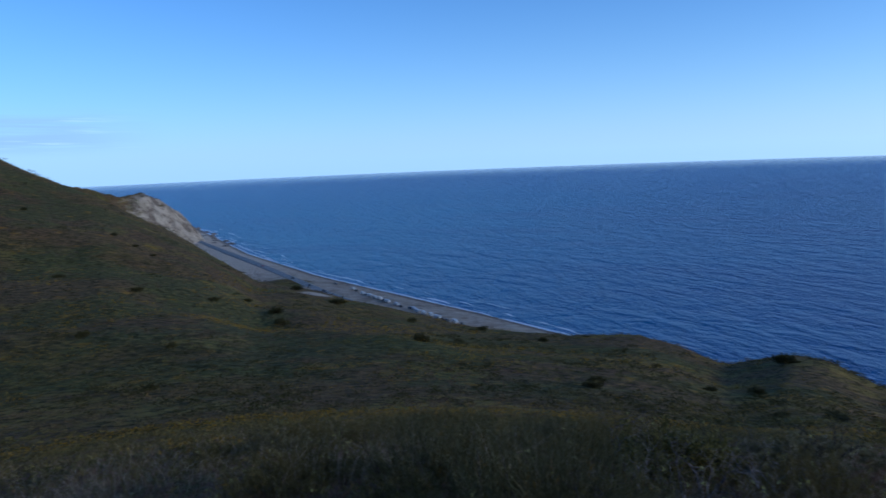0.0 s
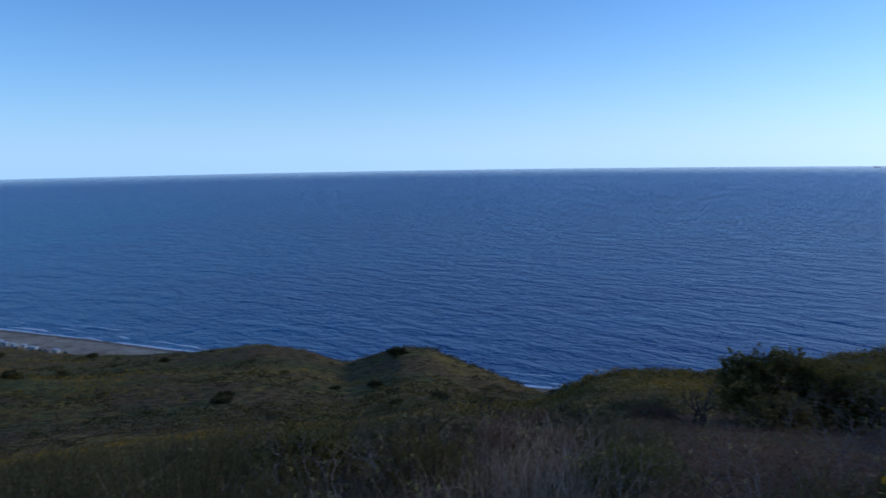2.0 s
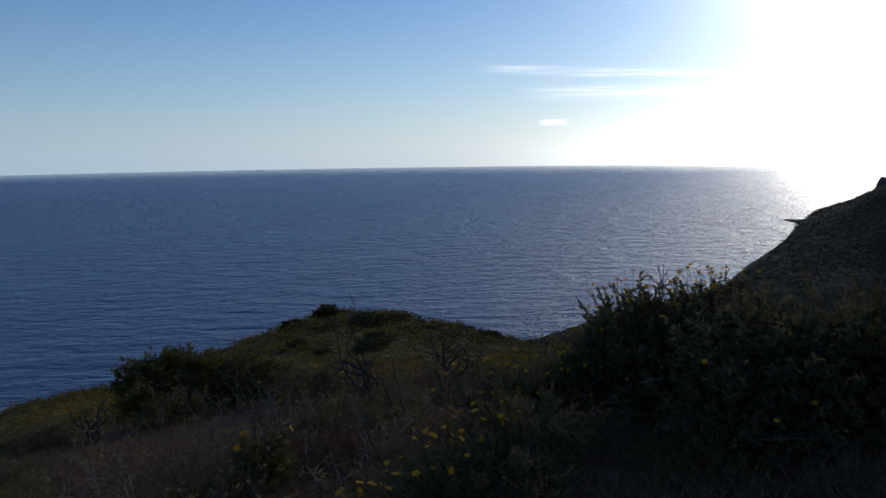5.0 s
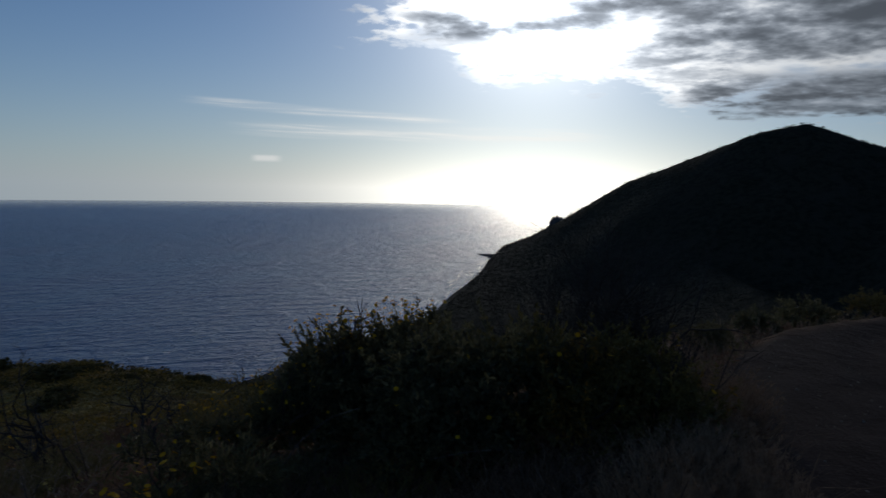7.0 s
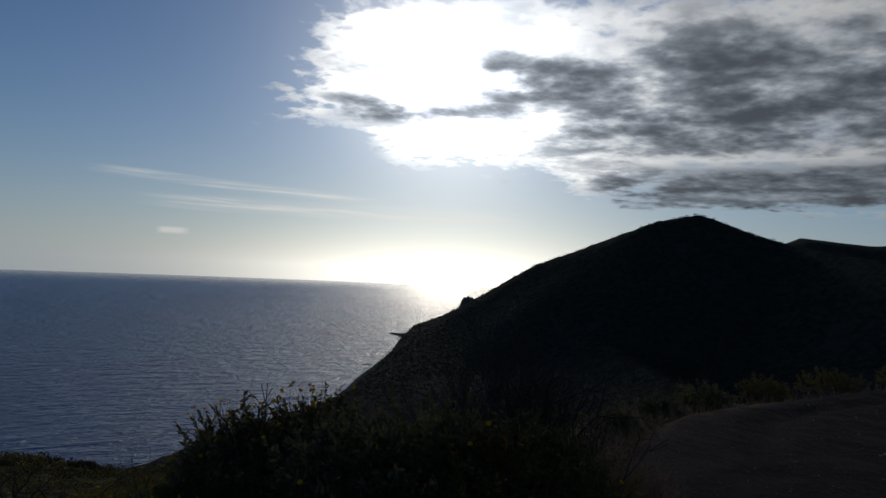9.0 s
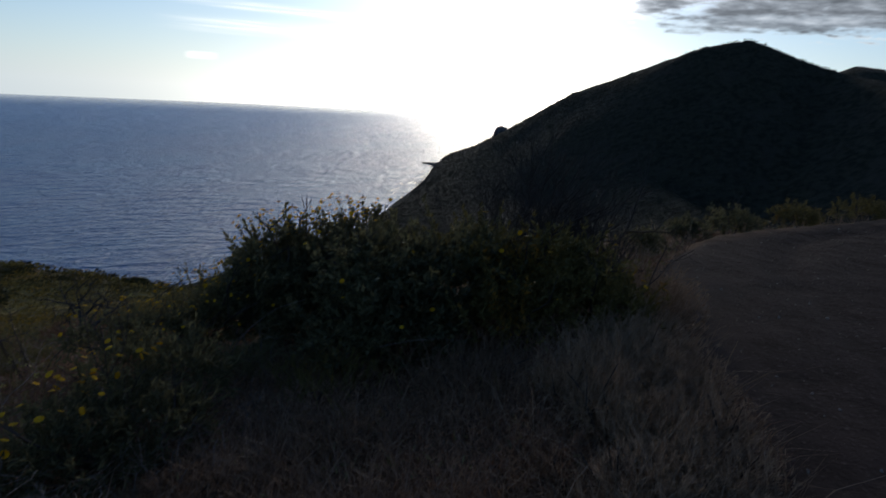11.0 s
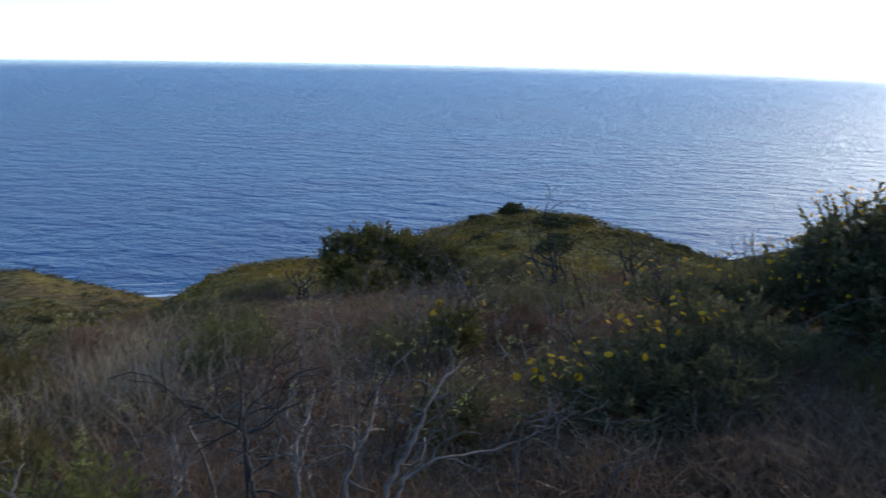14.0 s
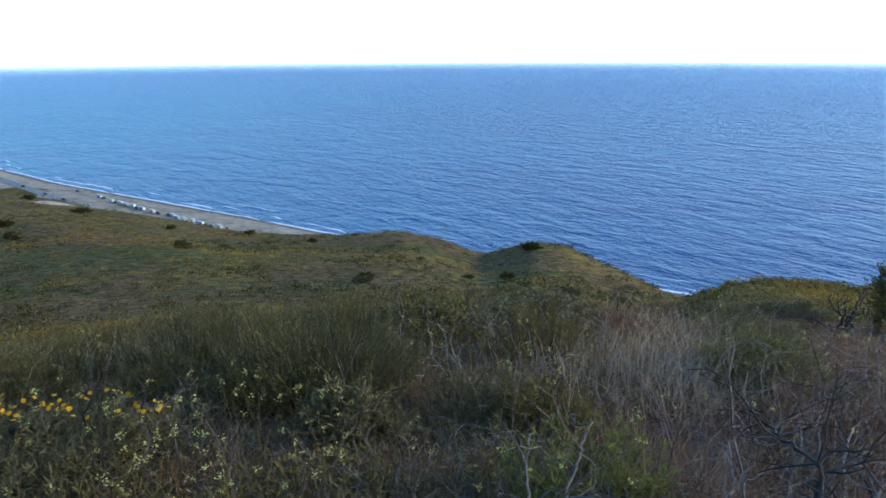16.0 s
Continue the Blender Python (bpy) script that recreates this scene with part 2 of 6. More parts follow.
def ground_material():
    mat, n, s, where = material("scrub_ground")
    sep = n.add("ShaderNodeSeparateXYZ", Vector=where)
    x, y, z = sep.outputs
    big = n.noise(where, 0.02, 5.0, 0.6)
    mid = n.noise(where, 0.16, 5.0, 0.62)
    fine = n.noise(where, 2.4, 5.0, 0.65)
    grain = n.noise(where, 26.0, 4.0, 0.6)
    scrub = n.mix(n.ramp(mid, 0.36, 0.62), (0.086, 0.065, 0.020), (0.203, 0.128, 0.036))
    scrub = n.mix(n.ramp(big, 0.42, 0.60), scrub, (0.157, 0.085, 0.043))
    tuft = n.noise(where, 0.75, 6.0, 0.7)
    scrub = n.mix(n.ramp(n.noise(where, 0.011, 3.0, 0.6), 0.38, 0.52, 0.0, 0.7), scrub, (0.162, 0.102, 0.050))
    scrub = n.mix(n.ramp(n.noise(where, 0.045, 4.0, 0.65), 0.50, 0.62, 0.0, 0.7), scrub, (0.244, 0.175, 0.036))
    scrub = n.mix(n.ramp(n.noise(where, 0.028, 4.0, 0.62), 0.47, 0.58, 0.0, 0.7), scrub, (0.088, 0.099, 0.029))
    scrub = n.mix(n.ramp(tuft, 0.50, 0.40), scrub, (0.050, 0.039, 0.012))
    scrub = n.mix(n.ramp(tuft, 0.54, 0.66, 0.0, 0.7), scrub, (0.281, 0.181, 0.050))
    scrub = n.mix(n.ramp(fine, 0.50, 0.70, 0.0, 0.7), scrub, (0.076, 0.055, 0.022))
    scrub = n.mix(n.math("MULTIPLY", n.ramp(n.noise(where, 0.22, 5.0, 0.7), 0.57, 0.70), 0.5), scrub, (0.469, 0.224, 0.019))
    # western mountain brush: much of its backlit shade is put into this dark tone
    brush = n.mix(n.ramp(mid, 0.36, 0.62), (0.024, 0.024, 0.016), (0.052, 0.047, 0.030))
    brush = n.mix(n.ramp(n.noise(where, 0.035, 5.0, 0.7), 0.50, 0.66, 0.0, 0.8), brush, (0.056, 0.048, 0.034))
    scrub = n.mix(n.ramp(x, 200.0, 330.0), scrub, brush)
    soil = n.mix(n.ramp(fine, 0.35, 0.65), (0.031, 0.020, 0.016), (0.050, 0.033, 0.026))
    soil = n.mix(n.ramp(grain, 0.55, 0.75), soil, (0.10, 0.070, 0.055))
    sand = n.mix(n.ramp(mid, 0.3, 0.7), (0.37, 0.285, 0.205), (0.50, 0.395, 0.29))
    sand = n.mix(n.ramp(n.noise(where, 0.06, 5.0, 0.7), 0.50, 0.62, 0.0, 0.65), sand, (0.21, 0.155, 0.105))
    # paler to the east: drier sand, and the far beach's sunlight painted in
    sand = n.mix(n.ramp(x, -330.0, -520.0, 0.0, 0.85), sand, (0.68, 0.53, 0.38))
    sand = n.mix(n.ramp(n.math("ADD", z, n.math("MULTIPLY", mid, 0.5)), 1.0, 0.55, 0.0, 0.75), sand, (0.17, 0.135, 0.105))
    # brush grows on part of the flat behind the road
    verge = n.math("ADD", n.add("ShaderNodeVectorMath", operation="LENGTH", Vector=n.add("ShaderNodeVectorMath", operation="SUBTRACT", Vector=n.mapped(where, (1, 1, 0)), Vector_001=(-366, 507, 0)).outputs["Vector"]).outputs["Value"], n.math("MULTIPLY", mid, 20.0))
    sand = n.mix(n.ramp(verge, 40.0, 28.0), sand, scrub)
    # a bare sandy slip at the edge of the slope
    slip = n.math("ADD", n.add("ShaderNodeVectorMath", operation="LENGTH", Vector=n.mapped(n.add("ShaderNodeVectorMath", operation="SUBTRACT", Vector=where, Vector_001=(-133.5, 202, 0)).outputs["Vector"], (1, 0.7, 0))).outputs["Value"], n.math("MULTIPLY", tuft, 7.0))
    scrub = n.mix(n.ramp(slip, 9.5, 7.0), scrub, (0.50, 0.385, 0.28))
    flat = n.math("ADD", z, n.math("MULTIPLY", n.math("SUBTRACT", big, 0.5), 6.0))
    tone = n.mix(n.math("MULTIPLY", n.ramp(flat, 9.0, 5.0), n.ramp(x, 330.0, 240.0)), scrub, sand)
    # bare pale rock on steep faces of the eastern headland
    steep = n.add("ShaderNodeSeparateXYZ", Vector=n.add("ShaderNodeNewGeometry").outputs["Normal"]).outputs[2]
    east = n.math("MULTIPLY", n.math("MULTIPLY", n.ramp(x, -480.0, -560.0), n.ramp(n.math("ADD", n.math("DIVIDE", y, n.math("MINIMUM", x, -1.0)), n.math("MULTIPLY", n.math("SUBTRACT", mid, 0.5), 0.16)), -0.91, -0.985)), n.ramp(steep, 0.93, 0.80))
    # dark upright streaks in the rock colour paint the shade of its clefts
    rock = n.mix(n.ramp(n.noise(n.mapped(where, (0.085, 0.085, 0.022)), 1.0, 6.0, 0.75), 0.43, 0.58), (0.56, 0.44, 0.30), (0.22, 0.16, 0.11))
    tone = n.mix(east, tone, rock)
    reach = n.add("ShaderNodeVectorMath", operation="LENGTH", Vector=n.mapped(where, (1, 1, 0))).outputs["Value"]
    litter = n.mix(n.ramp(fine, 0.35, 0.6), (0.081, 0.043, 0.024), (0.146, 0.082, 0.046))
    tone = n.mix(n.ramp(reach, 26.0, 12.0), tone, litter)
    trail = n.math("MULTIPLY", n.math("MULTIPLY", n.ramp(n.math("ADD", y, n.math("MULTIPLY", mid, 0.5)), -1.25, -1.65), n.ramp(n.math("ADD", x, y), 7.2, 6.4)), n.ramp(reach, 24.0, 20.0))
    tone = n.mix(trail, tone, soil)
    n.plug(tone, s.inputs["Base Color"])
    s.inputs["Roughness"].default_value = 0.95
    s.inputs["Specular IOR Level"].default_value = 0.05
    lumps = n.math("MULTIPLY", n.noise(where, 0.7, 4.0, 0.6), n.ramp(reach, 12.0, 30.0, 0.0, 1.6))
    bumps = n.math("ADD", lumps, n.math("ADD", n.math("MULTIPLY", fine, n.ramp(reach, 4.0, 20.0, 0.05, 0.3)), n.math("MULTIPLY", grain, 0.015)))
    bumps = n.math("ADD", bumps, n.math("MULTIPLY", n.noise(where, 0.09, 6.0, 0.65), n.ramp(reach, 250.0, 600.0, 0.0, 9.0)))
    set_bump(n, s, bumps, 0.9, 0.8)
    return mat


def leaf_material(name, dark, light, patch=None, patch_scale=0.3, patch_lo=0.58, see_through=0.3, rough=0.6, dry=None):
    """Leaves and stalks: each piece has its own shade between two colours; light shines through a little."""
    mat, n, s, where = material(name)
    each = n.add("ShaderNodeNewGeometry").outputs["Random Per Island"]
    tone = n.mix(each, dark, light)
    drift = n.noise(where, 0.9, 3.0, 0.6)
    tone = n.mix(n.ramp(drift, 0.3, 0.75, 0.0, 0.45), tone, dark)
    tone = n.mix(n.ramp(n.noise(where, 7.0, 3.0, 0.6), 0.48, 0.66, 0.0, 0.3), tone, dark)
    if dry:
        # whole stretches of the slope have dried to another colour
        tone = n.mix(n.math("MULTIPLY", n.ramp(n.math("ADD", n.noise(where, 0.022, 5.0, 0.65), n.ramp(n.add("ShaderNodeSeparateXYZ", Vector=where).outputs[0], 30.0, -150.0, -0.10, 0.11)), 0.40, 0.56), n.ramp(each, 0.0, 0.5, 0.5, 0.95)), tone, dry)
    if patch:
        tone = n.mix(n.math("MULTIPLY", n.ramp(n.noise(where, patch_scale, 4.0, 0.65), patch_lo, patch_lo + 0.12), n.ramp(each, 0.35, 0.75)), tone, patch)
    n.plug(tone, s.inputs["Base Color"])
    s.inputs["Roughness"].default_value = rough
    s.inputs["Specular IOR Level"].default_value = 0.25
    back = n.add("ShaderNodeBsdfTranslucent", Color=tone)
    both = n.add("ShaderNodeMixShader")
    both.inputs[0].default_value = see_through
    n.plug(s.outputs[0], both.inputs[1])
    n.plug(back.outputs[0], both.inputs[2])
    n.plug(both.outputs[0], [o for o in mat.node_tree.nodes if o.type == "OUTPUT_MATERIAL"][0].inputs[0])
    return mat


def plain_material(name, tone, rough=0.6, metal=0.0, wear=None, scale=6.0, bump=0.0):
    """Paint, bark, rock: a base colour with wear at two scales."""
    mat, n, s, where = material(name)
    local = n.add("ShaderNodeTexCoord").outputs["Object"]
    spots = n.math("ADD", n.math("MULTIPLY", n.noise(local, scale, 5.0, 0.65), 0.6), n.math("MULTIPLY", n.noise(local, scale * 9, 3.0, 0.6), 0.4))
    n.plug(n.mix(n.ramp(spots, 0.40, 0.64), tone, wear or tuple(0.72 * c for c in tone)), s.inputs["Base Color"])
    s.inputs["Roughness"].default_value, s.inputs["Metallic"].default_value = rough, metal
    if bump:
        set_bump(n, s, spots, 0.7, bump)
    return mat


SEA, GROUND = sea_material(), ground_material()
LAUREL = leaf_material("laurel_leaf", (0.066, 0.062, 0.016), (0.255, 0.200, 0.046), see_through=0.38)
ENCELIA = leaf_material("encelia_leaf", (0.072, 0.068, 0.034), (0.212, 0.184, 0.085), see_through=0.48)
SAGE = leaf_material("sage_leaf", (0.104, 0.083, 0.026), (0.260, 0.191, 0.056), (0.328, 0.166, 0.024), 1.6, 0.54)
BRIGHT = leaf_material("bright_leaf", (0.118, 0.112, 0.032), (0.285, 0.252, 0.068), see_through=0.38)
GOLD_SAGE = leaf_material("gold_sage_leaf", (0.085, 0.076, 0.030), (0.270, 0.220, 0.082), (0.390, 0.190, 0.022), 5.0, 0.57, 0.35)
ORANGE_PETAL = leaf_material("orange_petal", (0.30, 0.155, 0.012), (0.46, 0.27, 0.018), see_through=0.3)
GREY_LEAF = leaf_material("grey_leaf", (0.118, 0.099, 0.040), (0.263, 0.205, 0.092))
STRAW = leaf_material("straw", (0.194, 0.101, 0.048), (0.463, 0.278, 0.144), see_through=0.25)
PALE_STRAW = leaf_material("pale_straw", (0.312, 0.219, 0.132), (0.625, 0.448, 0.281), see_through=0.25)
RUSSET = leaf_material("russet_grass", (0.153, 0.079, 0.046), (0.358, 0.196, 0.112), see_through=0.2)
FRINGE = leaf_material("fringe_grass", (0.205, 0.132, 0.080), (0.480, 0.330, 0.212), see_through=0.3)
GRASS = leaf_material("green_grass", (0.108, 0.079, 0.024), (0.277, 0.195, 0.054), see_through=0.3)
SCRUB = leaf_material("hill_scrub", (0.094, 0.078, 0.021), (0.285, 0.215, 0.055), (0.440, 0.220, 0.022), 0.16, 0.58, 0.10, 0.95, (0.178, 0.122, 0.074))
CUSHION = leaf_material("cushion_scrub", (0.166, 0.115, 0.025), (0.389, 0.247, 0.048), (0.467, 0.238, 0.014), 0.22, 0.52, 0.12, 0.9)
BROME = leaf_material("brome_grass", (0.110, 0.064, 0.041), (0.345, 0.213, 0.128), see_through=0.3)
DARK_SCRUB = leaf_material("dark_scrub", (0.048, 0.044, 0.013), (0.116, 0.092, 0.027), see_through=0.12, rough=0.9)
# mountain brush coloured darker than the slope's, to hold its unlit side
SHADED_BRUSH = leaf_material("shaded_brush", (0.034, 0.033, 0.019), (0.080, 0.072, 0.042), see_through=0.02, rough=0.95)
PETAL = leaf_material("yellow_petal", (0.56, 0.26, 0.004), (0.70, 0.37, 0.008), see_through=0.12, rough=0.98)
PALE_PETAL = leaf_material("pale_petal", (0.42, 0.37, 0.08), (0.60, 0.54, 0.20), see_through=0.3)
DISC = plain_material("flower_disc", (0.60, 0.36, 0.012), 0.9)
DEAD_WOOD = plain_material("dead_wood", (0.205, 0.160, 0.130), 0.9, wear=(0.085, 0.059, 0.044), scale=5.0, bump=0.004)
BURNT_WOOD = plain_material("burnt_wood", (0.030, 0.026, 0.024), 0.95, wear=(0.055, 0.047, 0.042), scale=7.0, bump=0.004)
BLEACHED_WOOD = plain_material("bleached_wood", (0.40, 0.32, 0.255), 0.9, wear=(0.18, 0.138, 0.105), scale=6.0, bump=0.002)
DARK_WOOD = plain_material("dark_wood", (0.070, 0.050, 0.037), 0.9, wear=(0.033, 0.024, 0.019), scale=6.0, bump=0.004)

# ---- the land ----
EYE_Z = 110.0
# brow of the hillside seen from the trail: turn, height angle, distance
BROW = np.array([
    (66, 5.5, 440), (58, 2.7, 420), (55.3, 1.35, 400), (51, -1.0, 370), (49, -1.95, 350), (46.5, -3.5, 335), (44, -4.9, 320), (42, -6.35, 300), (38, -9.4, 280),
    (34, -10.3, 260), (31, -11.3, 245), (27, -12.4, 230), (22, -13.9, 215), (19, -14.4, 205), (13, -14.9, 185), (7.2, -14.8, 170), (4, -15.5, 160),
    (0.5, -16.7, 148), (-4, -15.7, 130), (-6.4, -15.8, 128), (-9.6, -17.3, 122), (-16, -19.7, 100), (-20, -17.8, 40), (-24, -17.2, 38), (-30, -16.9, 45)])
SPUR = np.array([
    (-38, -14.95, 55), (-41.3, -13.7, 60), (-45, -12.65, 62), (-50.6, -13.2, 58), (-54, -14.0, 54), (-58, -14.8, 50), (-61.5, -15.6, 45),
    (-66, -15.6, 38), (-72, -15.4, 25), (-80, -14.0, 16), (-90, -12.0, 13), (-98, -10.9, 11), (-105, -8.8, 13), (-112, -7.6, 15), (-120, -5.8, 18), (-135, -3.0, 24)])
# the near slope: turn, fall, far end of the near part and its height angle
NEAR = np.array([
    (66, 0.20, 40, -18.5), (40, 0.22, 40, -19.8), (20, 0.23, 40, -21.0), (0, 0.23, 40, -21.6), (-12, 0.21, 34, -21.0), (-20, 0.20, 20, -19.5),
    (-30, 0.19, 14, -19.4), (-50, 0.17, 13, -18.8), (-62, 0.13, 12, -18.4), (-75, 0.09, 9, -17.5), (-90, 0.04, 6, -16.8), (-98, 0.01, 6, -15.6), (-135, 0.0, 6, -15.0)])
COAST = np.array([
    (-2600, 2300), (-1500, 1480), (-858, 953), (-550, 691), (-380, 572), (-250, 497), (-162, 448), (-88, 403), (-8, 365), (88, 309), (220, 245), (355, 189),
    (548, 140), (700, 149), (860, 152), (1000, 158), (1080, 120), (1300, 20), (1650, 60), (2100, 20), (2500, -500), (3200, -1400)], float)


def polar(yaw, el, d):
    """A place by turn, height angle and level distance from the trail."""
    a = radians(yaw)
    return (-math.sin(a) * d, math.cos(a) * d, EYE_Z + d * math.tan(radians(el)))


def smooth_table(table, column, turns):
    order = np.argsort(table[:, 0])
    grid = np.arange(-140.0, 70.0, 0.25)
    fine = np.interp(grid, table[order, 0], table[order, column])
    kernel = np.exp(-np.linspace(-2, 2, 9) ** 2)
    fine = np.convolve(np.pad(fine, 4, mode="edge"), kernel / kernel.sum(), mode="valid")
    return np.interp(turns, grid, fine)


def to_line(x, y, line):
    """Distance to a broken line, the share of its own third value there, and the side."""
    best = np.full(x.shape, 1e9)
    height, side = np.zeros(x.shape), np.zeros(x.shape)
    for a, b in zip(line[:-1], line[1:]):
        dx, dy = b[0] - a[0], b[1] - a[1]
        u = np.clip(((x - a[0]) * dx + (y - a[1]) * dy) / (dx * dx + dy * dy), 0, 1)
        d = np.hypot(x - a[0] - u * dx, y - a[1] - u * dy)
        closer = d < best
        best = np.where(closer, d, best)
        if len(a) > 2:
            height = np.where(closer, a[2] + u * (b[2] - a[2]), height)
        side = np.where(closer, np.sign(dx * (y - a[1]) - dy * (x - a[0])), side)
    return best, height, side


def lattice(ix, iy, seed):
    """Repeatable random numbers on whole places."""
    v = np.sin(ix * 127.1 + iy * 311.7 + seed * 74.7) * 43758.5453
    return v - np.floor(v)


def value_noise(x, y, seed=0.0):
    ix, iy = np.floor(x), np.floor(y)
    fx, fy = x - ix, y - iy
    fx, fy = fx * fx * (3 - 2 * fx), fy * fy * (3 - 2 * fy)
    a, b = lattice(ix, iy, seed), lattice(ix + 1, iy, seed)
    c, d = lattice(ix, iy + 1, seed), lattice(ix + 1, iy + 1, seed)
    return (a + (b - a) * fx) * (1 - fy) + (c + (d - c) * fx) * fy - 0.5


def fractal(x, y, octaves=4, seed=0.0):
    out, amp = 0.0, 1.0
    for k in range(octaves):
        out = out + amp * value_noise(x * 2**k + 17.3 * k, y * 2**k - 9.1 * k, seed + k)
        amp *= 0.5
    return out


MOUNTAIN = np.array([polar(*p) for p in (
    (-81.6, -5.6, 1035), (-83.7, -4.35, 1010), (-87, -2.9, 980), (-89.4, -1.3, 955), (-92.3, 0.95, 930), (-95.3, 2.1, 910), (-98.6, 3.5, 890),
    (-101, 4.5, 880), (-104.2, 5.2, 875), (-107.6, 3.85, 880), (-110.7, 2.95, 850), (-114.3, 2.3, 780), (-119.3, 1.5, 700), (-135, 1.0, 560))])
# a lower ridge that comes forward from the mountain's seaward shoulder
FORE_RIDGE = np.array([polar(*p) for p in ((-90.9, -1.9, 850), (-92.6, -2.15, 800), (-95.3, -4.15, 720), (-97.5, -5.6, 650), (-101.0, -7.3, 560), (-104, -9.0, 480))])
FAR_HILL = np.array([polar(*p) for p in ((-106, 2.6, 1750), (-110, 3.05, 1650), (-112, 3.65, 1600), (-115.8, 3.2, 1600), (-118, 3.35, 1600), (-135, 4.5, 1500))])
HEADLAND = np.array([polar(*p) for p in ((52, -0.9, 980), (49.6, -1.35, 1010), (47.3, -2.1, 1030), (46.5, -2.0, 1040), (45.85, -1.85, 1045), (44.74, -2.42, 1060), (43.84, -3.15, 1075), (43.31, -3.8, 1088), (42.85, -4.5, 1100), (42.4, -5.3, 1115))])


def trail_edge(x):
    """Level y of the seaward edge of the dirt trail."""
    return np.interp(x, (-40, -8, -2, 0.5, 1.8, 2.8, 6, 8.2, 10, 11, 12, 13.5, 18), (3.5, 1.0, 0.6, 0.3, -1.3, -1.7, -1.8, -1.95, -2.7, -3.7, -5, -6.8, -12))


def land(x, y):
    """Height of the bare ground."""
    d = np.maximum(np.hypot(x, y), 1e-3)
    yaw = np.degrees(np.arctan2(-x, y))
    front = np.clip(yaw, -135, 66)
    both = np.concatenate([BROW, SPUR])
    el_c, d_c = smooth_table(both, 1, front), smooth_table(both, 2, front)
    fall, d_n, el_n = (smooth_table(NEAR, k, front) for k in (1, 2, 3))
    d_c = np.maximum(d_c, d_n + 2)
    z_n = d_n * np.tan(np.radians(el_n))
    z_near = -1.6 - fall * np.maximum(d - 0.8, 0)
    z_7 = -1.6 - fall * 5.2
    u = np.clip((d - 6) / np.maximum(d_n - 6, 0.1), 0, 1)
    z_mid = z_7 + (z_n - z_7) * u
    near = np.where(d < 6, z_near, z_mid)
    s = np.clip((d - d_n) / (d_c - d_n), 0, 1)
    el = el_c + (el_n - el_c) * (1 - s) ** 1.6
    z = np.where(d < d_n, near, d * np.tan(np.radians(el)))
    steep = np.interp(front, (-135, -100, -70, -30, 10, 30, 66), (0.6, 0.6, 0.55, 0.7, 0.75, 0.6, 0.2))
    over = np.maximum(d - d_c, 0)
    z = EYE_Z + np.where(d > d_c, d_c * np.tan(np.radians(el_c)) - steep * over * over / (over + 0.05 * d_c), z)
    # the hill behind the trail
    back = np.clip((np.abs(yaw + 34.5) - 100) / 30, 0, 1)
    rise = EYE_Z - 1.6 + 0.32 * np.maximum(d - 2.5, 0) * np.exp(-d / 1500)
    z = z + back * back * (3 - 2 * back) * (rise - z)
    rough = fractal(x / 22, y / 22, 4, 3.0)
    folds = fractal(x / 75 + 0.6, y / 75, 3, 9.0) * np.clip((d - 40) / 60, 0, 1) * np.clip((0.85 - s) / 0.3, 0, 1) * np.clip((70 + yaw) / 20, 0, 1)
    z = z + 7.0 * folds + np.clip((d - 25) / 60, 0, 1) * 1.0 * rough + np.clip((d - 2) / 8, 0, 1) * 0.10 * fractal(x / 1.7, y / 1.7, 3, 5.0)
    # shore, mountain, headland
    q, _, side = to_line(x, y, COAST)
    q = -q * side
    wild = np.clip((x - 250) / 120, 0, 1)
    plain = np.clip(q * 0.09, -4, 3.2) + np.clip((q - 95) * 0.10, 0, 14) * (1 - wild)
    foot = wild * np.clip((q + 2) * 0.62, 0, None) * np.exp(-np.maximum(q, 0) / 120)
    crag = fractal(x / 160, y / 160, 5, 11.0)
    wx, wy = x + 9 * fractal(x / 60, y / 60, 3, 41.0), y + 9 * fractal(x / 60, y / 60, 3, 43.0)
    near_m = np.clip(np.minimum(to_line(x, y, MOUNTAIN)[0], to_line(x, y, FORE_RIDGE)[0]) / 90, 0, 1) * np.clip((q - 60) / 150, 0, 1)
    wx, wy = x + near_m * (wx - x), y + near_m * (wy - y)
    peak = np.zeros(x.shape)
    for line in (MOUNTAIN, FORE_RIDGE):
        run = np.concatenate([[0], np.cumsum(np.hypot(*np.diff(line[:, :2], axis=0).T))])
        at = np.arange(0, run[-1], 14.0)
        for px, py, pz in np.stack([np.interp(at, run, line[:, k]) for k in range(3)], -1):
            m = np.hypot(wx - px, wy - py)
            peak += np.exp(np.clip((pz - 0.6 - 0.66 * m * m / (m + 6)) / 0.9, -60, 300))
    peak = 0.9 * np.log(peak + 1e-30)
    peak = peak + crag * near_m * 8 - 4 * near_m * np.abs(fractal(x / 40, y / 40, 3, 51.0)) + 1.2 * fractal(x / 14, y / 14, 3, 31.0)
    f, fz, _ = to_line(x, y, FAR_HILL)
    h, hz, _ = to_line(x, y, HEADLAND)
    run = np.concatenate([[0], np.cumsum(np.hypot(*np.diff(HEADLAND[:, :2], axis=0).T))])
    _, along, _ = to_line(x, y, np.column_stack([HEADLAND[:, :2], run]))
    # gullies run down the cliff between sharp ribs
    rib = along + 14 * fractal(x / 45, y / 45, 3, 29.0)
    gully = 16 * np.abs(value_noise(rib / 21, h / 160, 21.0)) + 9 * np.abs(value_noise(rib / 8, h / 60, 22.0)) + 5 * fractal(x / 9, y / 9, 2, 23.0)
